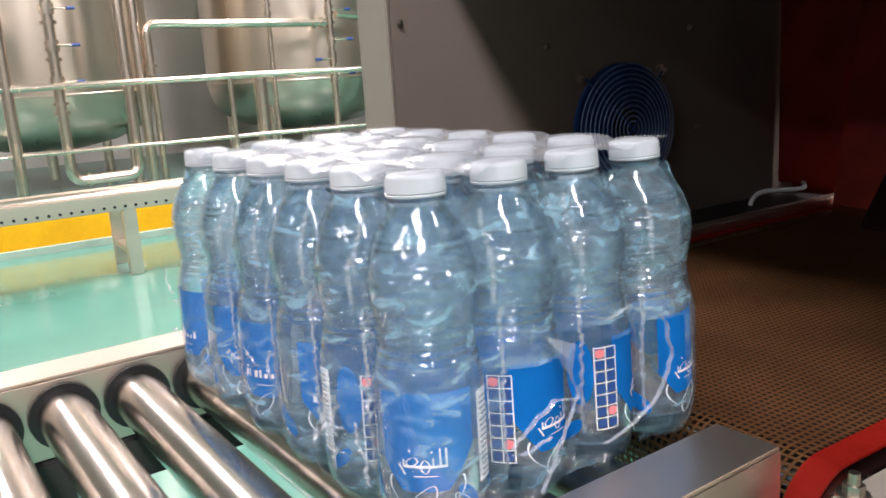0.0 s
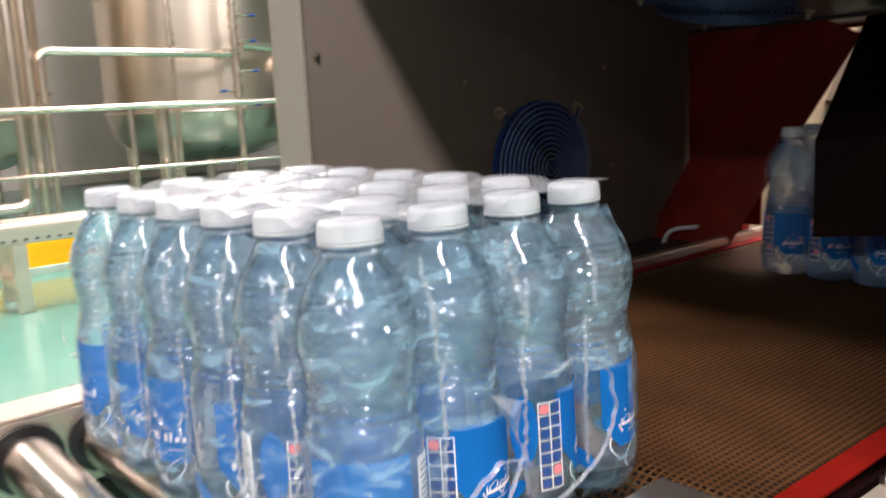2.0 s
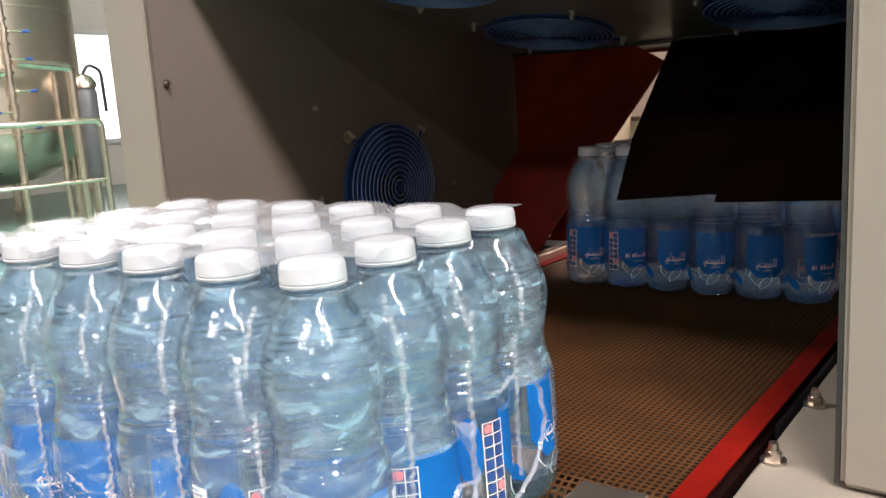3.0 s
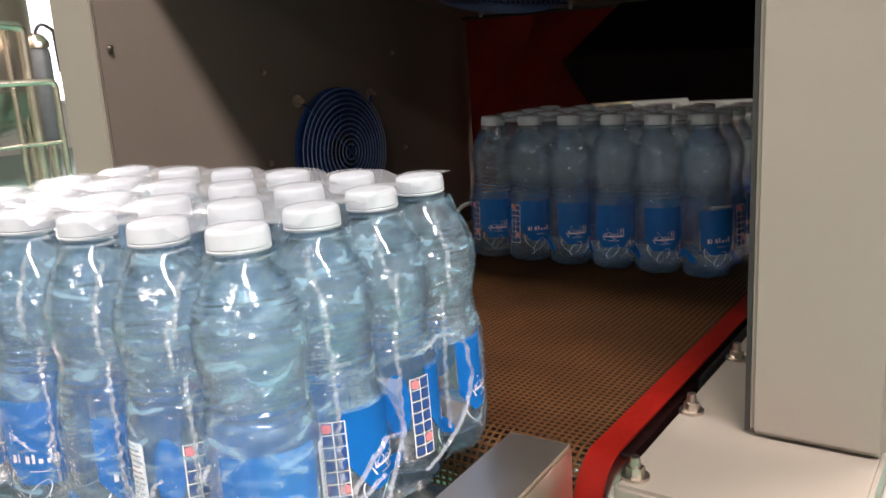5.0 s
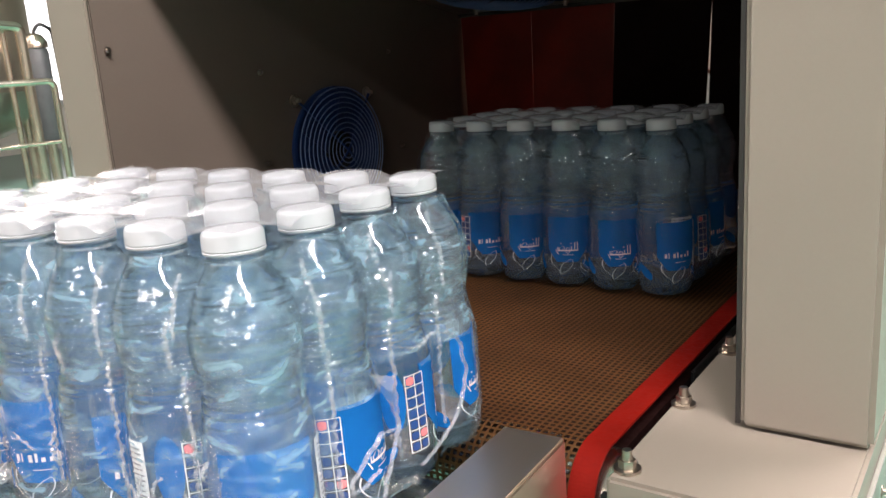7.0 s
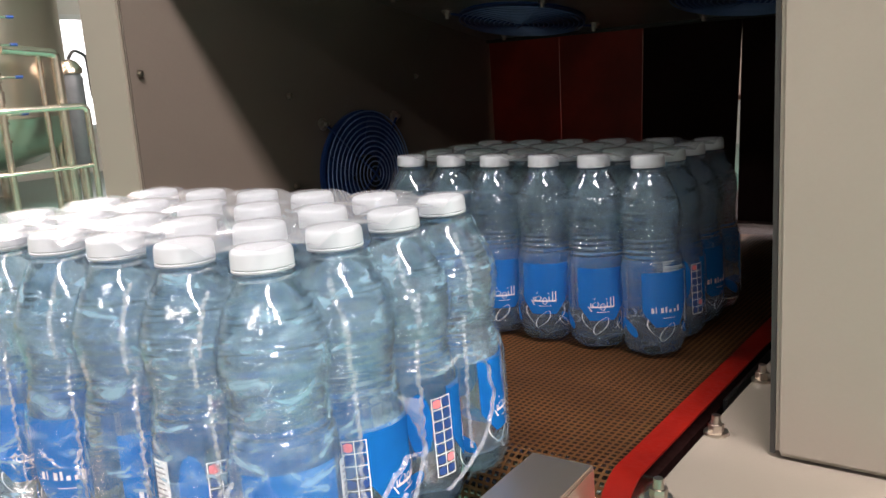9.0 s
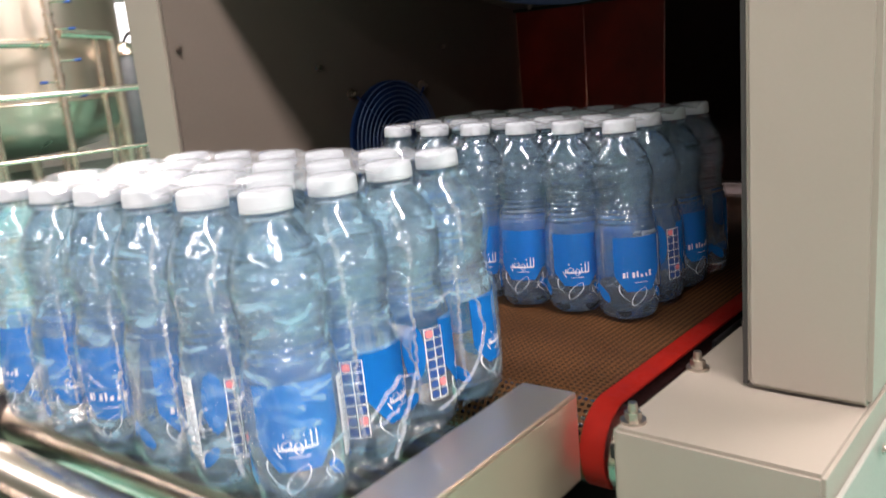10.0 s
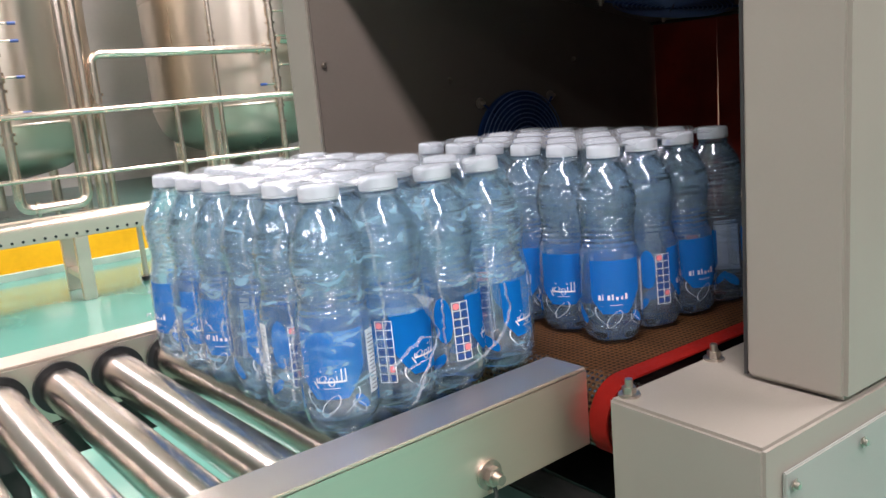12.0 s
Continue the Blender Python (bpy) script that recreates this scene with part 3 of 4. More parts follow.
part("nose_roller", rod(bmesh.new(), (NOSE_X, -0.112, BELT_Z - NOSE_R - 0.003), (NOSE_X, 0.425, BELT_Z - NOSE_R - 0.003), NOSE_R - 0.004, 28), M["roller"], belt, smooth=True)


def belt_path(s):
    """A point on the belt's run: along the top towards the nose, then round it."""
    top = 1.16 - NOSE_X
    if s < top:
        return 1.16 - s, BELT_Z
    a = (s - top) / NOSE_R
    if a < math.pi * 0.75:
        return NOSE_X - NOSE_R * math.sin(a), BELT_Z - NOSE_R + NOSE_R * math.cos(a)
    return None


def belt_mesh():
    """Crossing threads with open holes between them."""
    verts, faces = [], []
    pitch, wide = 0.0062, 0.0012
    y0, y1 = -0.083, 0.405
    ny = int((y1 - y0) / pitch)
    ys = [(y0 + i * pitch - wide, y0 + i * pitch + wide) for i in range(ny + 1)]
    total = 1.16 - NOSE_X + NOSE_R * math.pi * 0.75
    ns = int(total / pitch)
    rows = []
    for i in range(ns):
        for ds in (-wide, wide):
            p = belt_path(max(0.0, i * pitch + ds)) or belt_path(total - 1e-4)
            rows.append(p)
    cols = [y for pair in ys for y in pair]
    w = len(cols)
    for x, z in rows:
        for y in cols:
            verts.append((x, y, z))
    for i in range(len(rows) - 1):
        for j in range(w - 1):
            if i % 2 == 1 and j % 2 == 1:
                continue
            a = i * w + j
            faces.append((a, a + 1, a + w + 1, a + w))
    me = bpy.data.meshes.new("belt_mesh")
    me.from_pydata(verts, [], faces)
    me.materials.append(M["belt"])
    return me


ob = part("mesh_web", belt_mesh(), M["belt"], belt)
ob["kind"] = "stuff"
for side in ((-0.1045, -0.083), (0.405, 0.424)):
    bm = bmesh.new()
    prev = None
    for i in range(61):
        s = (1.16 - NOSE_X) * min(1, i / 30) + (max(0, i - 30) / 30) * NOSE_R * math.pi * 0.748
        x, z = belt_path(s)
        ring = [bm.verts.new((x, yy, z + 0.0012)) for yy in side]
        if prev:
            bm.faces.new((prev[0], prev[1], ring[1], ring[0]))
        prev = ring
    ob = part("edge_band", bm, M["red"], belt, "red edge band")
    ob.modifiers.new("thick", "SOLIDIFY").thickness = 0.002

# ---------------------------------------------------------------- roller conveyor
YAW = 2.6
conv = holder("roller_conveyor", pose(0, 0, 0, 0, 0, YAW), "stainless roller conveyor with polished rollers", "conveyor")


def channel(y0, y1, x0, x1, z0, z1, inward):
    """A folded steel channel: top flange, upright web and a lower lip."""
    bm = bmesh.new()
    web = (y0, y0 + 0.003) if inward > 0 else (y1 - 0.003, y1)
    box(bm, x0, x1, y0, y1, z1 - 0.003, z1, 0.001)
    box(bm, x0, x1, web[0], web[1], z0, z1 - 0.0035, 0)
    box(bm, x0, x1, y0, y1, z0, z0 + 0.003, 0)
    return bm


part("side_channel", channel(-0.093, -0.044, -1.30, 0.205, 0.790, 0.866, 1), M["steel"], conv, "bright folded side channel")
part("side_channel", channel(0.410, 0.460, -1.30, 0.205, 0.790, 0.866, -1), M["steel"], conv, "bright folded side channel")
part("end_plate", boxed(0.199, 0.2035, -0.0895, -0.046, 0.794, 0.862, 0), M["dark"], conv)
part("web_plate", boxed(-1.30, 0.19, 0.4060, 0.4095, 0.793, 0.863, 0), M["steel"], conv)
part("web_plate", boxed(-1.30, 0.19, -0.0435, -0.0405, 0.793, 0.862, 0), M["steel"], conv)
for k in range(-2, 19):
    x = -0.002 - 0.0648 * k
    r = part("roller", rod(bmesh.new(), (x, -0.038, 0.8295), (x, 0.4035, 0.8295), 0.0235, 28), M["roller"], conv, smooth=True)
    part("axle", rod(bmesh.new(), (x, -0.0425, 0.8295), (x, -0.038, 0.8295), 0.008, 12), M["bolt"], r)
    bm = bmesh.new()
    rod(bm, (x, 0.4005, 0.8295), (x, 0.4058, 0.8295), 0.0305, 28)
    part("bearing_ring", bm, M["black"], r, "black bearing ring")
hex_bolt("bolt", pose(0.078, -0.093, 0.808, 90), conv, 0.0075, 0.017, "hexagon bolt with rusty streak")
hex_bolt("bolt", pose(-0.42, -0.093, 0.808, 90), conv, 0.0075, 0.017, "hexagon bolt")
part("cable_tail", pipe_run(bmesh.new(), [(0.078, -0.097, 0.806), (0.080, -0.099, 0.792), (0.077, -0.098, 0.775)], 0.002, 6, 0.004), M["dark"], conv)
for x in (-1.1, -0.20):
    for y in (-0.075, 0.435):
        part("leg", boxed(x - 0.02, x + 0.02, y - 0.014, y + 0.014, 0.0, 0.79, 0.003), M["dark"], conv)
    part("cross_beam", boxed(x - 0.02, x + 0.02, -0.06, 0.42, 0.60, 0.64, 0.003), M["dark"], conv)
part("lower_beam", boxed(-1.3, 0.15, 0.405, 0.430, 0.745, 0.789, 0.003), M["dark"], conv)
part("drip_tray", boxed(0.19, 0.235, -0.09, 0.42, 0.70, 0.72, 0.003), M["dark"], conv)


# ---------------------------------------------------------------- bottle packs
PITCH, BODY_R = 0.0637, 0.0317
PROFILE = [(0.0, 0.020), (0.0015, 0.0255), (0.005, 0.0290), (0.011, 0.0308), (0.016, 0.0302), (0.020, 0.0312), (0.026, 0.0316), (0.060, 0.0316), (0.086, 0.0316),
           (0.0900, 0.0314), (0.0925, 0.0306), (0.0950, 0.0309), (0.1000, 0.0297), (0.1060, 0.0285), (0.1120, 0.0278), (0.1180, 0.0277), (0.1240, 0.0281), (0.1300, 0.0290), (0.1360, 0.0300), (0.1420, 0.0307), (0.1480, 0.0310),
           (0.1540, 0.0305), (0.1600, 0.0293), (0.1660, 0.0274), (0.1720, 0.0248), (0.1780, 0.0216), (0.1830, 0.0182), (0.1860, 0.0163), (0.1875, 0.0156), (0.1888, 0.0168), (0.1905, 0.0168), (0.1912, 0.0150), (0.1955, 0.0150)]


def rippled(profile):
    """The profile with moulded ribs at its waist and fine rings over its bulge."""
    out = []
    for (z0, r0), (z1, r1) in zip(profile, profile[1:]):
        n = max(1, int((z1 - z0) / 0.0009)) if 0.094 < z0 < 0.172 else 1
        for k in range(n):
            z = z0 + (z1 - z0) * k / n
            waist = max(0.0, min(1.0, (z - 0.097) / 0.004, (0.126 - z) / 0.004))
            bulge = max(0.0, min(1.0, (z - 0.126) / 0.006, (0.166 - z) / 0.012))
            out.append((z, r0 + (r1 - r0) * k / n + 0.0008 * waist * math.sin(2 * math.pi * z / 0.0056) + 0.00065 * bulge * math.sin(2 * math.pi * z / 0.0052 + 2.2 * math.sin(z * 330))))
    return out + [profile[-1]]


PROFILE = rippled(PROFILE)
bottle_me = mesh_of("bottle", lathe(bmesh.new(), PROFILE, 48, 0.10), M["bottle"], True, 60)


def cap_mesh():
    prof = [(0.1926, 0.0168), (0.1937, 0.0172), (0.1943, 0.0165), (0.1950, 0.0171), (0.2022, 0.0169), (0.2038, 0.0163), (0.2047, 0.0153), (0.2050, 0.0138), (0.2046, 0.0)]
    bm = bmesh.new()
    seg = 48
    rings = []
    for z, r in prof[:-1]:
        ring = []
        for i in range(seg):
            a = 2 * math.pi * i / seg
            k = 0.0003 if (i % 2 and 0.1950 < z < 0.2030) else 0.0
            ring.append(bm.verts.new(((r - k) * math.cos(a), (r - k) * math.sin(a), z)))
        rings.append(ring)
    for a, b in zip(rings, rings[1:]):
        for i in range(seg):
            j = (i + 1) % seg
            bm.faces.new((a[i], a[j], b[j], b[i]))
    bm.faces.new(rings[0][::-1])
    bm.faces.new(rings[-1])
    return mesh_of("cap", bm, M["cap"], True, 40)


def patch(bm, left, right, z0, z1, r, rows=10, cols=8):
    """A piece of print bent round the bottle: left(t) and right(t) in degrees, t from 0 (low) to 1."""
    grid = []
    for i in range(rows + 1):
        t = i / rows
        a0, a1 = left(t), right(t)
        row = []
        for j in range(cols + 1):
            a = radians(a0 + (a1 - a0) * j / cols)
            row.append(bm.verts.new((r * math.cos(a), r * math.sin(a), z0 + (z1 - z0) * t)))
        grid.append(row)
    for i in range(rows):
        for j in range(cols):
            bm.faces.new((grid[i][j], grid[i][j + 1], grid[i + 1][j + 1], grid[i + 1][j]))
    return bm


def bar(bm, a0, a1, z0, z1, r, cols=4):
    return patch(bm, lambda t: a0, lambda t: a1, z0, z1, r, 1, cols)


def oval(bm, a, wide, z0, z1, r, power=2.0, rows=14, cols=10, lean=0.0):
    f = lambda t: wide * max(0.0, 1 - abs(2 * t - 1) ** power) ** (1 / power)
    return patch(bm, lambda t: a - f(t) + lean * (t - 0.5), lambda t: a + f(t) + lean * (t - 0.5), z0, z1, r, rows, cols)


R1 = BODY_R + 0.0006
bm = bmesh.new()
patch(bm, lambda t: -48 * min(1, 0.45 + 1.9 * t) ** 0.8, lambda t: 52 * min(1, 0.30 + 1.6 * t) ** 0.7, 0.032, 0.0885, R1, 18, 16)
patch(bm, lambda t: 205 - 56 * min(1, 0.30 + 1.6 * t) ** 0.7, lambda t: 205 + 52 * min(1, 0.45 + 1.9 * t) ** 0.8, 0.032, 0.0885, R1, 18, 16)
oval(bm, 110, 15, 0.045, 0.0885, R1, 2.0, 16, 8)
oval(bm, 96, 10, 0.020, 0.036, R1, 1.6, 10, 6, 20)
oval(bm, 44, 9, 0.020, 0.034, R1, 1.8, 10, 6, -16)
oval(bm, 262, 8, 0.024, 0.040, R1, 1.6, 10, 6, 18)
oval(bm, 285, 13, 0.020, 0.038, R1, 1.6, 10, 6, -24)
label_me = mesh_of("label", bm, M["label"], True)

def ring(bm, a, wide, z0, z1, r, thick=0.5, lean=0.0):
    """The outline of a drop."""
    f = lambda t: wide * math.sin(math.pi * t) ** 0.7
    for side in (-1, 1):
        patch(bm, lambda t: a + side * f(t) + lean * (t - 0.5) - thick, lambda t: a + side * f(t) + lean * (t - 0.5) + thick, z0, z1, r, 14, 1)


RS = R1 + 0.0005


def lettering(flowing):
    """The name as plain strokes, over a thin line, pale swirls and drops."""
    bm = bmesh.new()
    for c in (0, 205):
        if flowing:
            patch(bm, lambda t: c - 22, lambda t: c + 21, 0.0462, 0.0478, RS, 1, 10)
            for a, top in ((21, 0.0575), (15, 0.0575), (8, 0.0520), (-22, 0.0510)):
                bar(bm, c + a - 0.9, c + a + 0.9, 0.0462, top, RS, 1)
            ring(bm, c, 4.5, 0.0430, 0.0510, RS, 0.8)
            ring(bm, c - 13, 5.5, 0.0470, 0.0525, RS, 0.8, 4)
            for a, z in ((7, 0.0550), (-15, 0.0555)):
                bar(bm, c + a - 1.0, c + a + 1.0, z, z + 0.0012, RS, 1)
            patch(bm, lambda t: c - 22 - 6 * t, lambda t: c - 20 - 6 * t, 0.0420, 0.0478, RS, 6, 1)
        else:
            for a, w, top in ((-30, 2.4, 0.0522), (-24, 0.9, 0.0532), (-13, 2.4, 0.0522), (-6, 1.6, 0.0532), (2, 2.4, 0.0502), (11, 2.0, 0.0502), (19, 2.4, 0.0532)):
                bar(bm, c + a - w, c + a + w, 0.0470, top, RS, 2)
        bar(bm, c - 12, c + 12, 0.0412, 0.0417, RS, 6)
        for side in (-1, 1):
            patch(bm, lambda t: c + side * (14 + 26 * math.sin(2.0 * t)) - 0.9 * t - 0.2, lambda t: c + side * (14 + 26 * math.sin(2.0 * t)) + 0.9 * t + 0.2, 0.019, 0.040, RS, 10, 1)
        ring(bm, c - 4, 11, 0.017, 0.036, RS, 0.6, 22)
        ring(bm, c + 38, 7, 0.017, 0.030, RS, 0.5, -18)
    return mesh_of("lettering", bm, M["print"])


script_me, plain_me = lettering(True), lettering(False)

bm = bmesh.new()
bar(bm, 61, 84, 0.030, 0.084, R1 + 0.0002, 6)
for a in (126, 139, 152):
    bar(bm, a - 0.6, a + 0.6, 0.028, 0.083, R1 + 0.0004, 1)
for k in range(8):
    z = 0.028 + k * 0.0078
    bar(bm, 126, 152, z - 0.0003, z + 0.0003, R1 + 0.0004, 4)
white_me = mesh_of("white_panel", bm, M["print"])

bm = bmesh.new()
for k in range(15):
    bar(bm, 63 + (k % 3) * 0.8, 82 - (k % 4) * 1.2, 0.033 + 0.0033 * k, 0.0340 + 0.0033 * k, R1 + 0.0008, 4)
fine_me = mesh_of("fine_print", bm, M["grey_print"])

bm = bmesh.new()
pk = bmesh.new()
for k in range(7):
    z = 0.0290 + k * 0.0078
    for c in range(2):
        a = 127.5 + 13 * c
        which = pk if (k, c) in ((6, 0), (1, 1)) else bm
        oval(which, a + 5, 5.0, z, z + 0.0062, R1 + 0.0008, 5.0, 6, 4)
table_me = mesh_of("nutrition_table", bm, M["navy"])
pink_me = mesh_of("pink_mark", pk, M["pink"])
cap_me = cap_mesh()


def film_mesh(nx, ny, hole):
    """Shrunk film: a slightly sagging top over the caps, scalloped sides, and a torn hole in one side."""
    def outline(s, inset, pull):
        """Point of the scalloped rim at s in cells round the pack."""
        wx, wy = nx * PITCH, ny * PITCH
        x0, y0 = -PITCH / 2, -PITCH / 2
        L = [wx, wy, wx, wy]
        s = s % (2 * (wx + wy))
        k = 0
        while s > L[k]:
            s -= L[k]
            k += 1
        r = PITCH / 2 - inset + 0.0006
        c = PITCH / 2 - 0.707 * r + pull                   # the corner bottle's round ends the side
        s = min(max(s, c), L[k] - c)
        d = abs(s % PITCH - PITCH / 2)
        off = max(math.sqrt(max(0.0, r * r - d * d)), r * 0.66) - PITCH / 2 - pull
        if k == 0:
            return x0 + s, y0 - off
        if k == 1:
            return x0 + wx + off, y0 + s
        if k == 2:
            return x0 + wx - s, y0 + wy + off
        return x0 - off, y0 + wy - s

    wx, wy = nx * PITCH, ny * PITCH
    per = 2 * (wx + wy)
    N = int((nx + ny) * 2 * 10)
    levels = [(0.001, 0.006), (0.012, 0.0006), (0.03, -0.0018), (0.06, -0.0018), (0.088, -0.0014), (0.098, 0.0006), (0.108, 0.0030), (0.118, 0.0042), (0.132, 0.0016), (0.145, -0.0004), (0.157, 0.0012), (0.169, 0.0058), (0.18, 0.0120), (0.19, 0.0150), (0.2052, 0.0152)]
    bm = bmesh.new()
    rows = []
    rnd = random.Random(5)
    for z, ins in levels:
        row = []
        for i in range(N):
            x, y = outline(per * i / N, ins, 0.02 * z)
            j = 0.0002
            row.append(bm.verts.new((x + rnd.uniform(-j, j), y + rnd.uniform(-j, j), z + rnd.uniform(-j, j))))
        rows.append(row)
    for a, b, (z, _) in zip(rows, rows[1:], levels):
        if z > 0.188:
            continue
        for i in range(N):
            j = (i + 1) % N
            s = per * (i + 0.5) / N
            if hole and hole[0] < s < hole[1]:
                u = (s - hole[0]) / (hole[1] - hole[0])
                lo, hi = 0.018 + 0.012 * math.sin(7 * u), 0.105 - 0.030 * abs(2 * u - 0.9)
                if lo < z + 0.01 < hi:
                    continue
            bm.faces.new((a[i], a[j], b[j], b[i]))
    G = 10
    x0, y0 = -PITCH / 2, -PITCH / 2
    grid = []
    for i in range(nx * G + 1):
        col = []
        for j in range(ny * G + 1):
            x, y = x0 + i * PITCH / G, y0 + j * PITCH / G
            x = min(max(x, x0 + 0.0205), x0 + wx - 0.0205)
            y = min(max(y, y0 + 0.0205), y0 + wy - 0.0205)
            cx, cy = round(x / PITCH), round(y / PITCH)
            d = math.hypot(x - cx * PITCH, y - cy * PITCH)
            z = 0.2066 - 0.0070 * (1 - math.exp(-(max(0.0, d - 0.0178) / 0.012) ** 2))
            col.append(bm.verts.new((x, y, z)))
        grid.append(col)
    for i in range(nx * G):
        for j in range(ny * G):
            try:
                f = bm.faces.new((grid[i][j], grid[i + 1][j], grid[i + 1][j + 1], grid[i][j + 1]))
                if f.calc_area() < 1e-9:
                    bm.faces.remove(f)
            except ValueError:
                pass
    me = mesh_of("shrink_film", bm, M["film"] if hole else M["tightfilm"], True, 70)
    me.materials.append(M["topfilm"])
    for f in me.polygons:
        if f.center.z > 0.196:
            f.material_index = 1
    return me


def crease(bm, pts, wide):
    """A thin crumpled ridge of film through the points."""
    rnd = random.Random(len(pts))
    prev = None
    pts = [Vector(p) for p in pts]
    fine = []
    for a, b in zip(pts, pts[1:]):
        for k in range(5):
            fine.append(a.lerp(b, k / 5))
    fine.append(pts[-1])
    for i, c in enumerate(fine):
        d = (fine[min(i + 1, len(fine) - 1)] - fine[max(i - 1, 0)]).normalized()
        side = d.cross(Vector((0, -1, 0))).normalized()
        h = wide * (0.4 + 0.9 * rnd.random()) * (0.35 + 0.65 * math.sin(math.pi * (i + 0.5) / len(fine)))
        j = Vector((rnd.uniform(-1, 1), rnd.uniform(-1, 1), rnd.uniform(-1, 1))) * 0.0009
        ring = [bm.verts.new(c + j - side * h), bm.verts.new(c + j + Vector((0, -0.003, 0))), bm.verts.new(c + j + side * h)]
        if prev:
            for q in range(2):
                bm.faces.new((prev[q], prev[q + 1], ring[q + 1], ring[q]))
        prev = ring
    return bm


lean = random.Random(21)


def leaning(i, j):
    """Where a bottle stands in its pack; the film pulls the necks a little together."""
    return pose(i * PITCH, j * PITCH, 0.0004, -0.55 * (2.5 - j) + lean.uniform(-0.35, 0.35), 0.75 * (1.5 - i) + lean.uniform(-0.35, 0.35), 0)


def pack(m, turns, label, hole, plain):
    t = holder("bottle_pack", m, label, "bottle pack", "packs of water bottles")
    for i in range(4):
        for j in range(6):
            b = part("bottle", bottle_me, None, t, m=leaning(i, j) @ pose(0, 0, 0, 0, 0, turns(i, j)))
            part("cap", cap_me, None, b, "white ribbed screw cap")
            part("label", label_me, None, b, "blue printed label")
            for what, me in (("lettering", plain_me if plain(i, j) else script_me), ("white_panel", white_me), ("fine_print", fine_me), ("nutrition_table", table_me), ("pink_mark", pink_me)):
                tagged(part(what, me, None, b), kind="stuff")
    f = part("shrink_film", film_mesh(4, 6, hole), None, t, "thin clear shrink film, hazy over the caps")
    return t, f


rnd = random.Random(3)
FRONT = {(0, 0): 227, (0, 1): 101, (0, 2): 258, (0, 3): 215, (0, 4): 240, (0, 5): 185, (1, 0): 78, (2, 0): 112, (3, 0): 285}
pack_1, film_1 = pack(pose(0, 0, 0.855, 0, 0, 4.0), lambda i, j: FRONT.get((i, j), rnd.uniform(0, 360)),
                      "shrink-wrapped pack of clear water bottles with white caps on rollers", (1.10 * PITCH, 3.45 * PITCH), lambda i, j: i == 0 and j in (2, 3, 5))
P2 = [(0, 1.02), (1.0, 0.945), (2.0, 0.885), (2.5, 0.862), (3.0, 0.838), (3.5, 0.812), (5.5, 0.724), (6.5, 0.668), (9.5, 0.478), (12, 0.329)]
P2_Y = -0.008
P2_DRIFT = [(0, -0.072), (2.0, -0.063), (2.5, -0.046), (3.0, -0.031), (3.5, -0.023), (6.0, 0.0), (12, 0.0)]
SECOND = {0: 232, 1: 215, 2: 205, 3: 222, 4: 28, 5: 20}
pack_2, film_2 = pack(pose(P2[0][1], -0.008, BELT_Z + 0.002), lambda i, j: SECOND[j] if i == 0 else rnd.uniform(0, 360),
                      "shrink-wrapped pack of water bottles riding out on the belt", None, lambda i, j: j in (0, 4) or i == 1)

# torn film of the first pack
Y = -PITCH / 2 - 0.002
bm = bmesh.new()
vs = [bm.verts.new(p) for p in ((0.056, Y - 0.004, 0.108), (0.079, Y - 0.007, 0.098), (0.077, Y - 0.004, 0.076), (0.068, Y - 0.010, 0.092))]
for q in ((0, 1, 3), (1, 2, 3), (0, 3, 2)):
    bm.faces.new([vs[k] for k in q])
part("torn_flap", bm, M["tear"], film_1, "white curled flap of torn film")
bm = bmesh.new()
crease(bm, [(0.092, Y, 0.112), (0.112, Y - 0.001, 0.104), (0.130, Y, 0.108), (0.152, Y - 0.001, 0.102), (0.166, Y - 0.002, 0.090), (0.170, Y - 0.003, 0.066), (0.160, Y - 0.002, 0.044), (0.135, Y - 0.002, 0.030), (0.105, Y - 0.002, 0.024)], 0.0011)
part("torn_rim", bm, M["tear"], film_1, "creased rim of the torn hole")
bm = bmesh.new()
crease(bm, [(0.076, Y, 0.082), (0.083, Y - 0.003, 0.066), (0.073, Y - 0.003, 0.050), (0.062, Y - 0.002, 0.030), (0.050, Y - 0.001, 0.010)], 0.0007)
crease(bm, [(0.032, Y, 0.046), (0.048, Y - 0.002, 0.058), (0.066, Y - 0.002, 0.066), (0.082, Y - 0.002, 0.062)], 0.0012)
crease(bm, [(0.030, Y, 0.042), (0.044, Y - 0.002, 0.040), (0.060, Y - 0.002, 0.045)], 0.0007)
part("film_crease", bm, M["tear"], film_1)["kind"] = "stuff"
bm = bmesh.new()
rc = random.Random(11)
for k in range(15):
    y, z = rc.uniform(-0.02, 0.33), rc.uniform(0.022, 0.085)
    curl, ln, up = rc.uniform(-1.2, 1.2), rc.uniform(0.012, 0.032), rc.uniform(-0.6, 1.4)
    pts = [(-PITCH / 2 - 0.0028, y + ln * math.cos(up + curl * q / 4) * q / 4, z + ln * math.sin(up + curl * q / 4) * q / 4) for q in range(5)]
    crease(bm, pts, rc.uniform(0.0005, 0.0011))
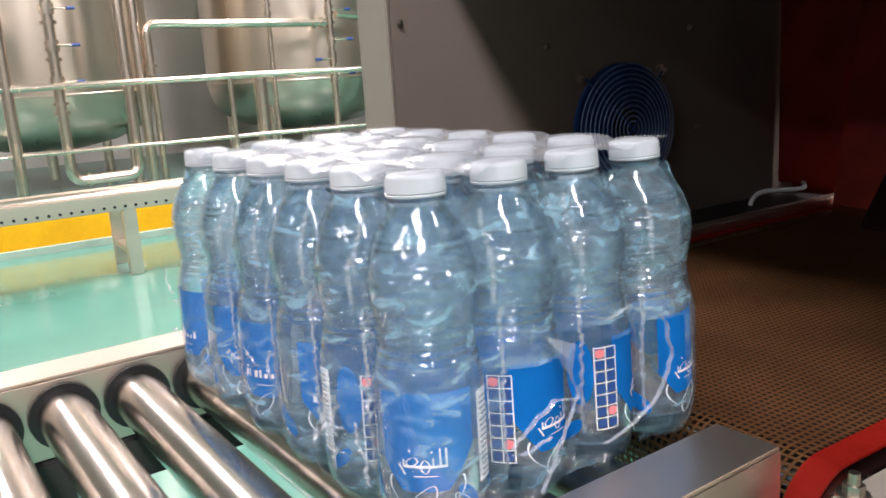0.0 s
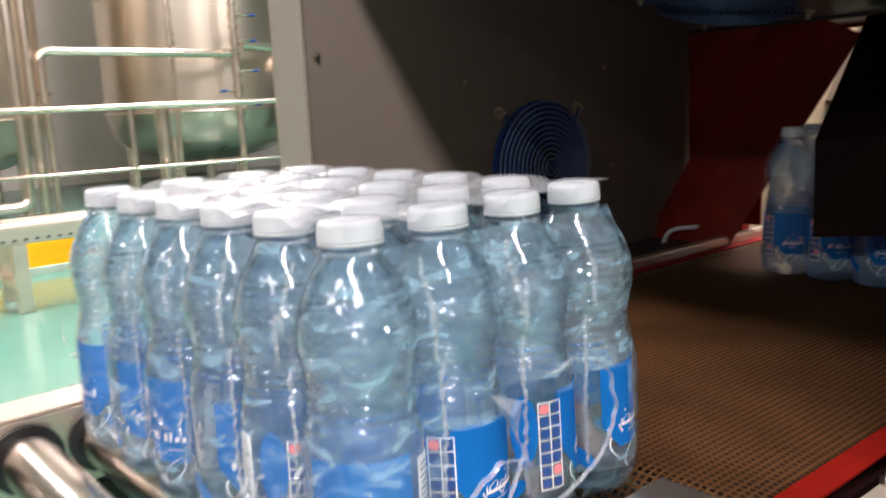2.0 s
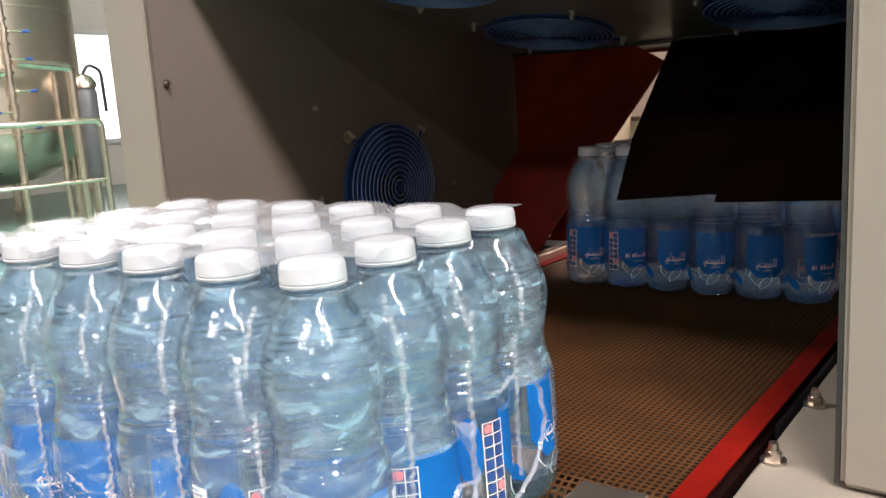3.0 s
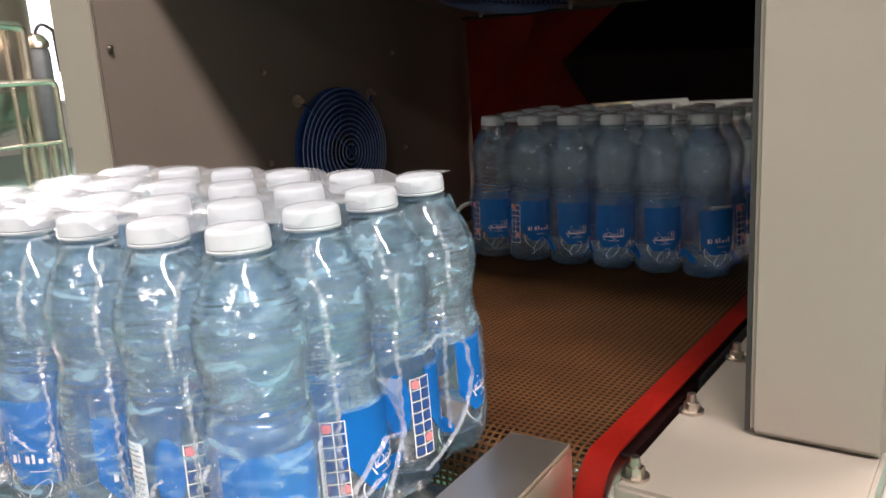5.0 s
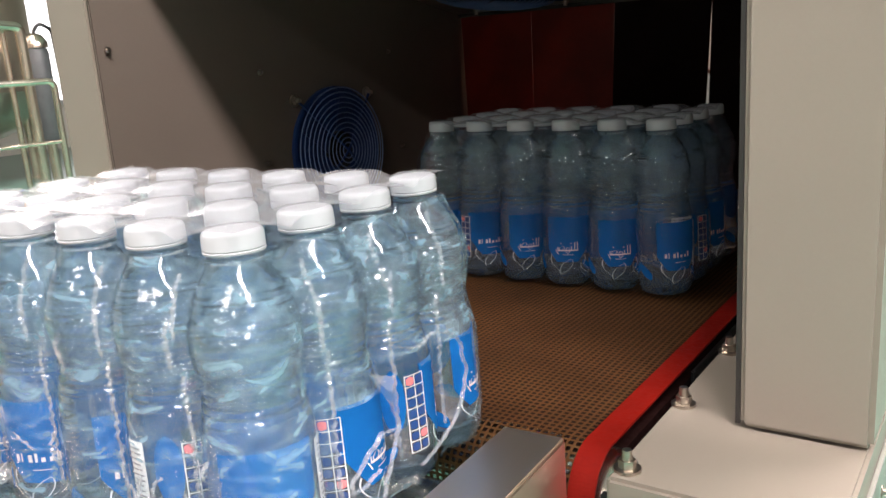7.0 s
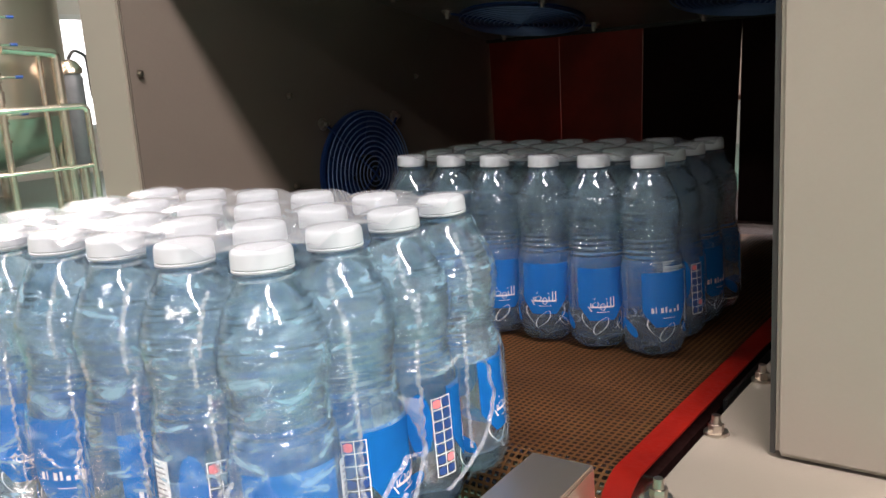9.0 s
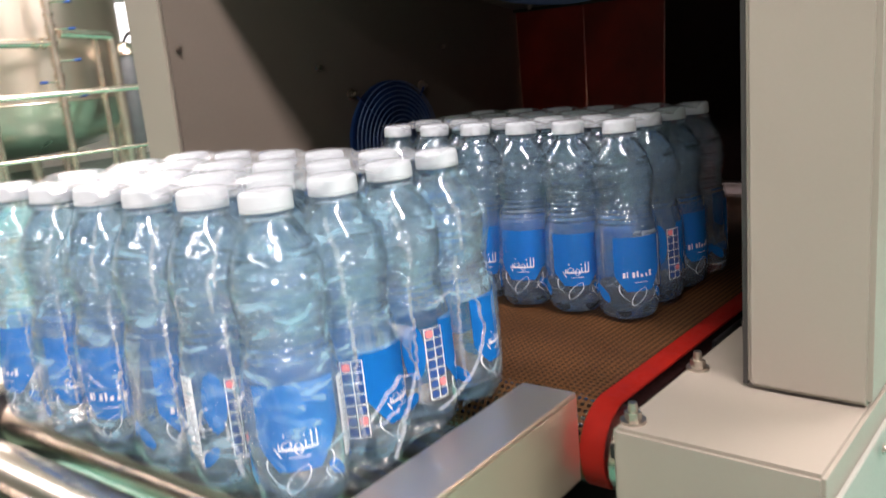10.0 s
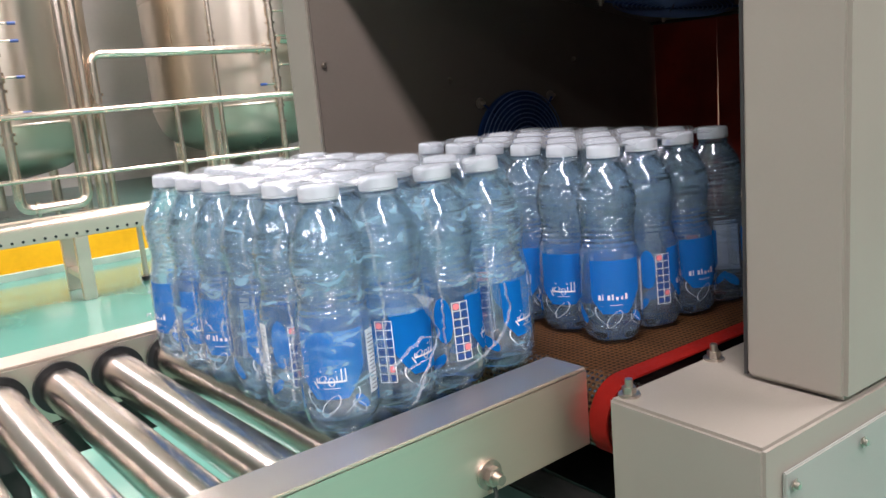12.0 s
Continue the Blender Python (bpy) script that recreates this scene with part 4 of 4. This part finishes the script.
for k in range(22):                                # fine wrinkles where the film bridges two bottles
    side, c = k % 2, k // 2
    if side and c > 2 or c > 4:
        continue
    for z0, z1, wide in ((0.030, 0.096, 0.0009), (0.092, 0.128, 0.0010), (0.132, 0.158, 0.0013), (0.150, 0.184, 0.0011)):
        pts, aside = [], rc.choice((-1, 1)) * 0.003
        for q in range(6):
            z = z0 + (z1 - z0) * q / 5
            off = -PITCH / 2 + 0.0050 + (0.003 if z < 0.13 else 0.0) + max(0.0, z - 0.157) * 0.36
            along = PITCH * (c + 0.5) + rc.uniform(-0.0008, 0.0008) + aside
            pts.append((along, off, z) if side else (off, along, z))
        crease(bm, pts, wide)
part("film_crease", bm, M["tear"], film_1)["kind"] = "stuff"


# ---------------------------------------------------------------- strip curtain
HINGE_X, HINGE_Z, L1, L2 = 1.12, 1.215, 0.33, 0.125
# The "rubber" strips are the same curtain, coloured darker to stand in for shade.
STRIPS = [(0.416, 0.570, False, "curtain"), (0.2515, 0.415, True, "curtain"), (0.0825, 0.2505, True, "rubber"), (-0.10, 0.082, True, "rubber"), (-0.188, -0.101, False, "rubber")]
moving = []


def strip(y0, y1, z0, z1, top, cut):
    """A thin strip whose edges close in by cut below its top."""
    bm = boxed(-0.0015, 0.0015, y0, y1, z0, z1, 0)
    mid = (y0 + y1) / 2
    for v in bm.verts:
        v.co.y += (-1 if v.co.y > mid else 1) * cut * (top - v.co.z) / (L1 + L2)
    return bm


bar_rod = tagged(part("curtain_rod", rod(bmesh.new(), (HINGE_X, -0.189, HINGE_Z), (HINGE_X, 0.575, HINGE_Z), 0.005, 12), M["dark"]), "dark rod that carries the strip curtain", "rod")
for y0, y1, goes, stuff in STRIPS:
    yc = (y0 + y1) / 2
    y0, y1 = y0 - yc, y1 - yc
    t = holder("curtain_strip", pose(HINGE_X, yc, HINGE_Z), "dark red rubber strip of the tunnel curtain", "curtain strip", "strips of the tunnel curtain")
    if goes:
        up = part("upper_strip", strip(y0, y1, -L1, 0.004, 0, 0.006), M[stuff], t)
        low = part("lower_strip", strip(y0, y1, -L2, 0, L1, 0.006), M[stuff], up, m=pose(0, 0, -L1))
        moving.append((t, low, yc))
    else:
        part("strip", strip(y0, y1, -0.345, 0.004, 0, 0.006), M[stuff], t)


# ---------------------------------------------------------------- moving things
def motions():
    def drift(t):
        for (t0, d0), (t1, d1) in zip(P2_DRIFT, P2_DRIFT[1:]):
            if t <= t1:
                return d0 + (d1 - d0) * (t - t0) / (t1 - t0)

    walk(pack_2, [(t, pose(x, P2_Y + drift(t), BELT_Z + 0.002)) for t, x in P2])
    swing = [(0, 40, 45), (1.0, 53, 30), (1.6, 57, 20), (2.0, 59, 17), (2.5, 61.5, 26), (3.0, 64, 54), (3.5, 71, 61), (4.2, 75, 78), (4.6, 84, 40), (4.85, 84, -30), (5.1, 62, -75), (5.5, 27, -62), (6.5, 8, -76), (12, 2, -79)]
    for k, (strip_thing, low, yc) in enumerate(moving):
        rows, lows = [], []
        for t, a, b in swing:
            side = 0
            if k == 0:
                side = 2 if t < 0.5 else 12 if t < 1.5 else 18 if t < 1.9 else 25 if t < 2.3 else 30 if t < 4 else 8 if t < 5.2 else 0
                a, b = (8, 10) if t < 1.9 else (14, 14) if t < 2.3 else (18, 16) if t < 5 else (a * 0.4, -77)
            elif t < 5.2:
                side = (-2 if t < 1.8 else -11 if t < 2.8 else -9 if t < 3.2 else -17 if t < 4 else -7) if k == 1 else -4
            rows.append((t, pose(HINGE_X, yc, HINGE_Z, 0, a, 0) @ pose(0, 0, 0, side, 0, 0)))
            lows.append((t, pose(0, 0, -L1, 0, b - a, 0)))
        walk(strip_thing, rows)
        walk(low, lows)


motions()
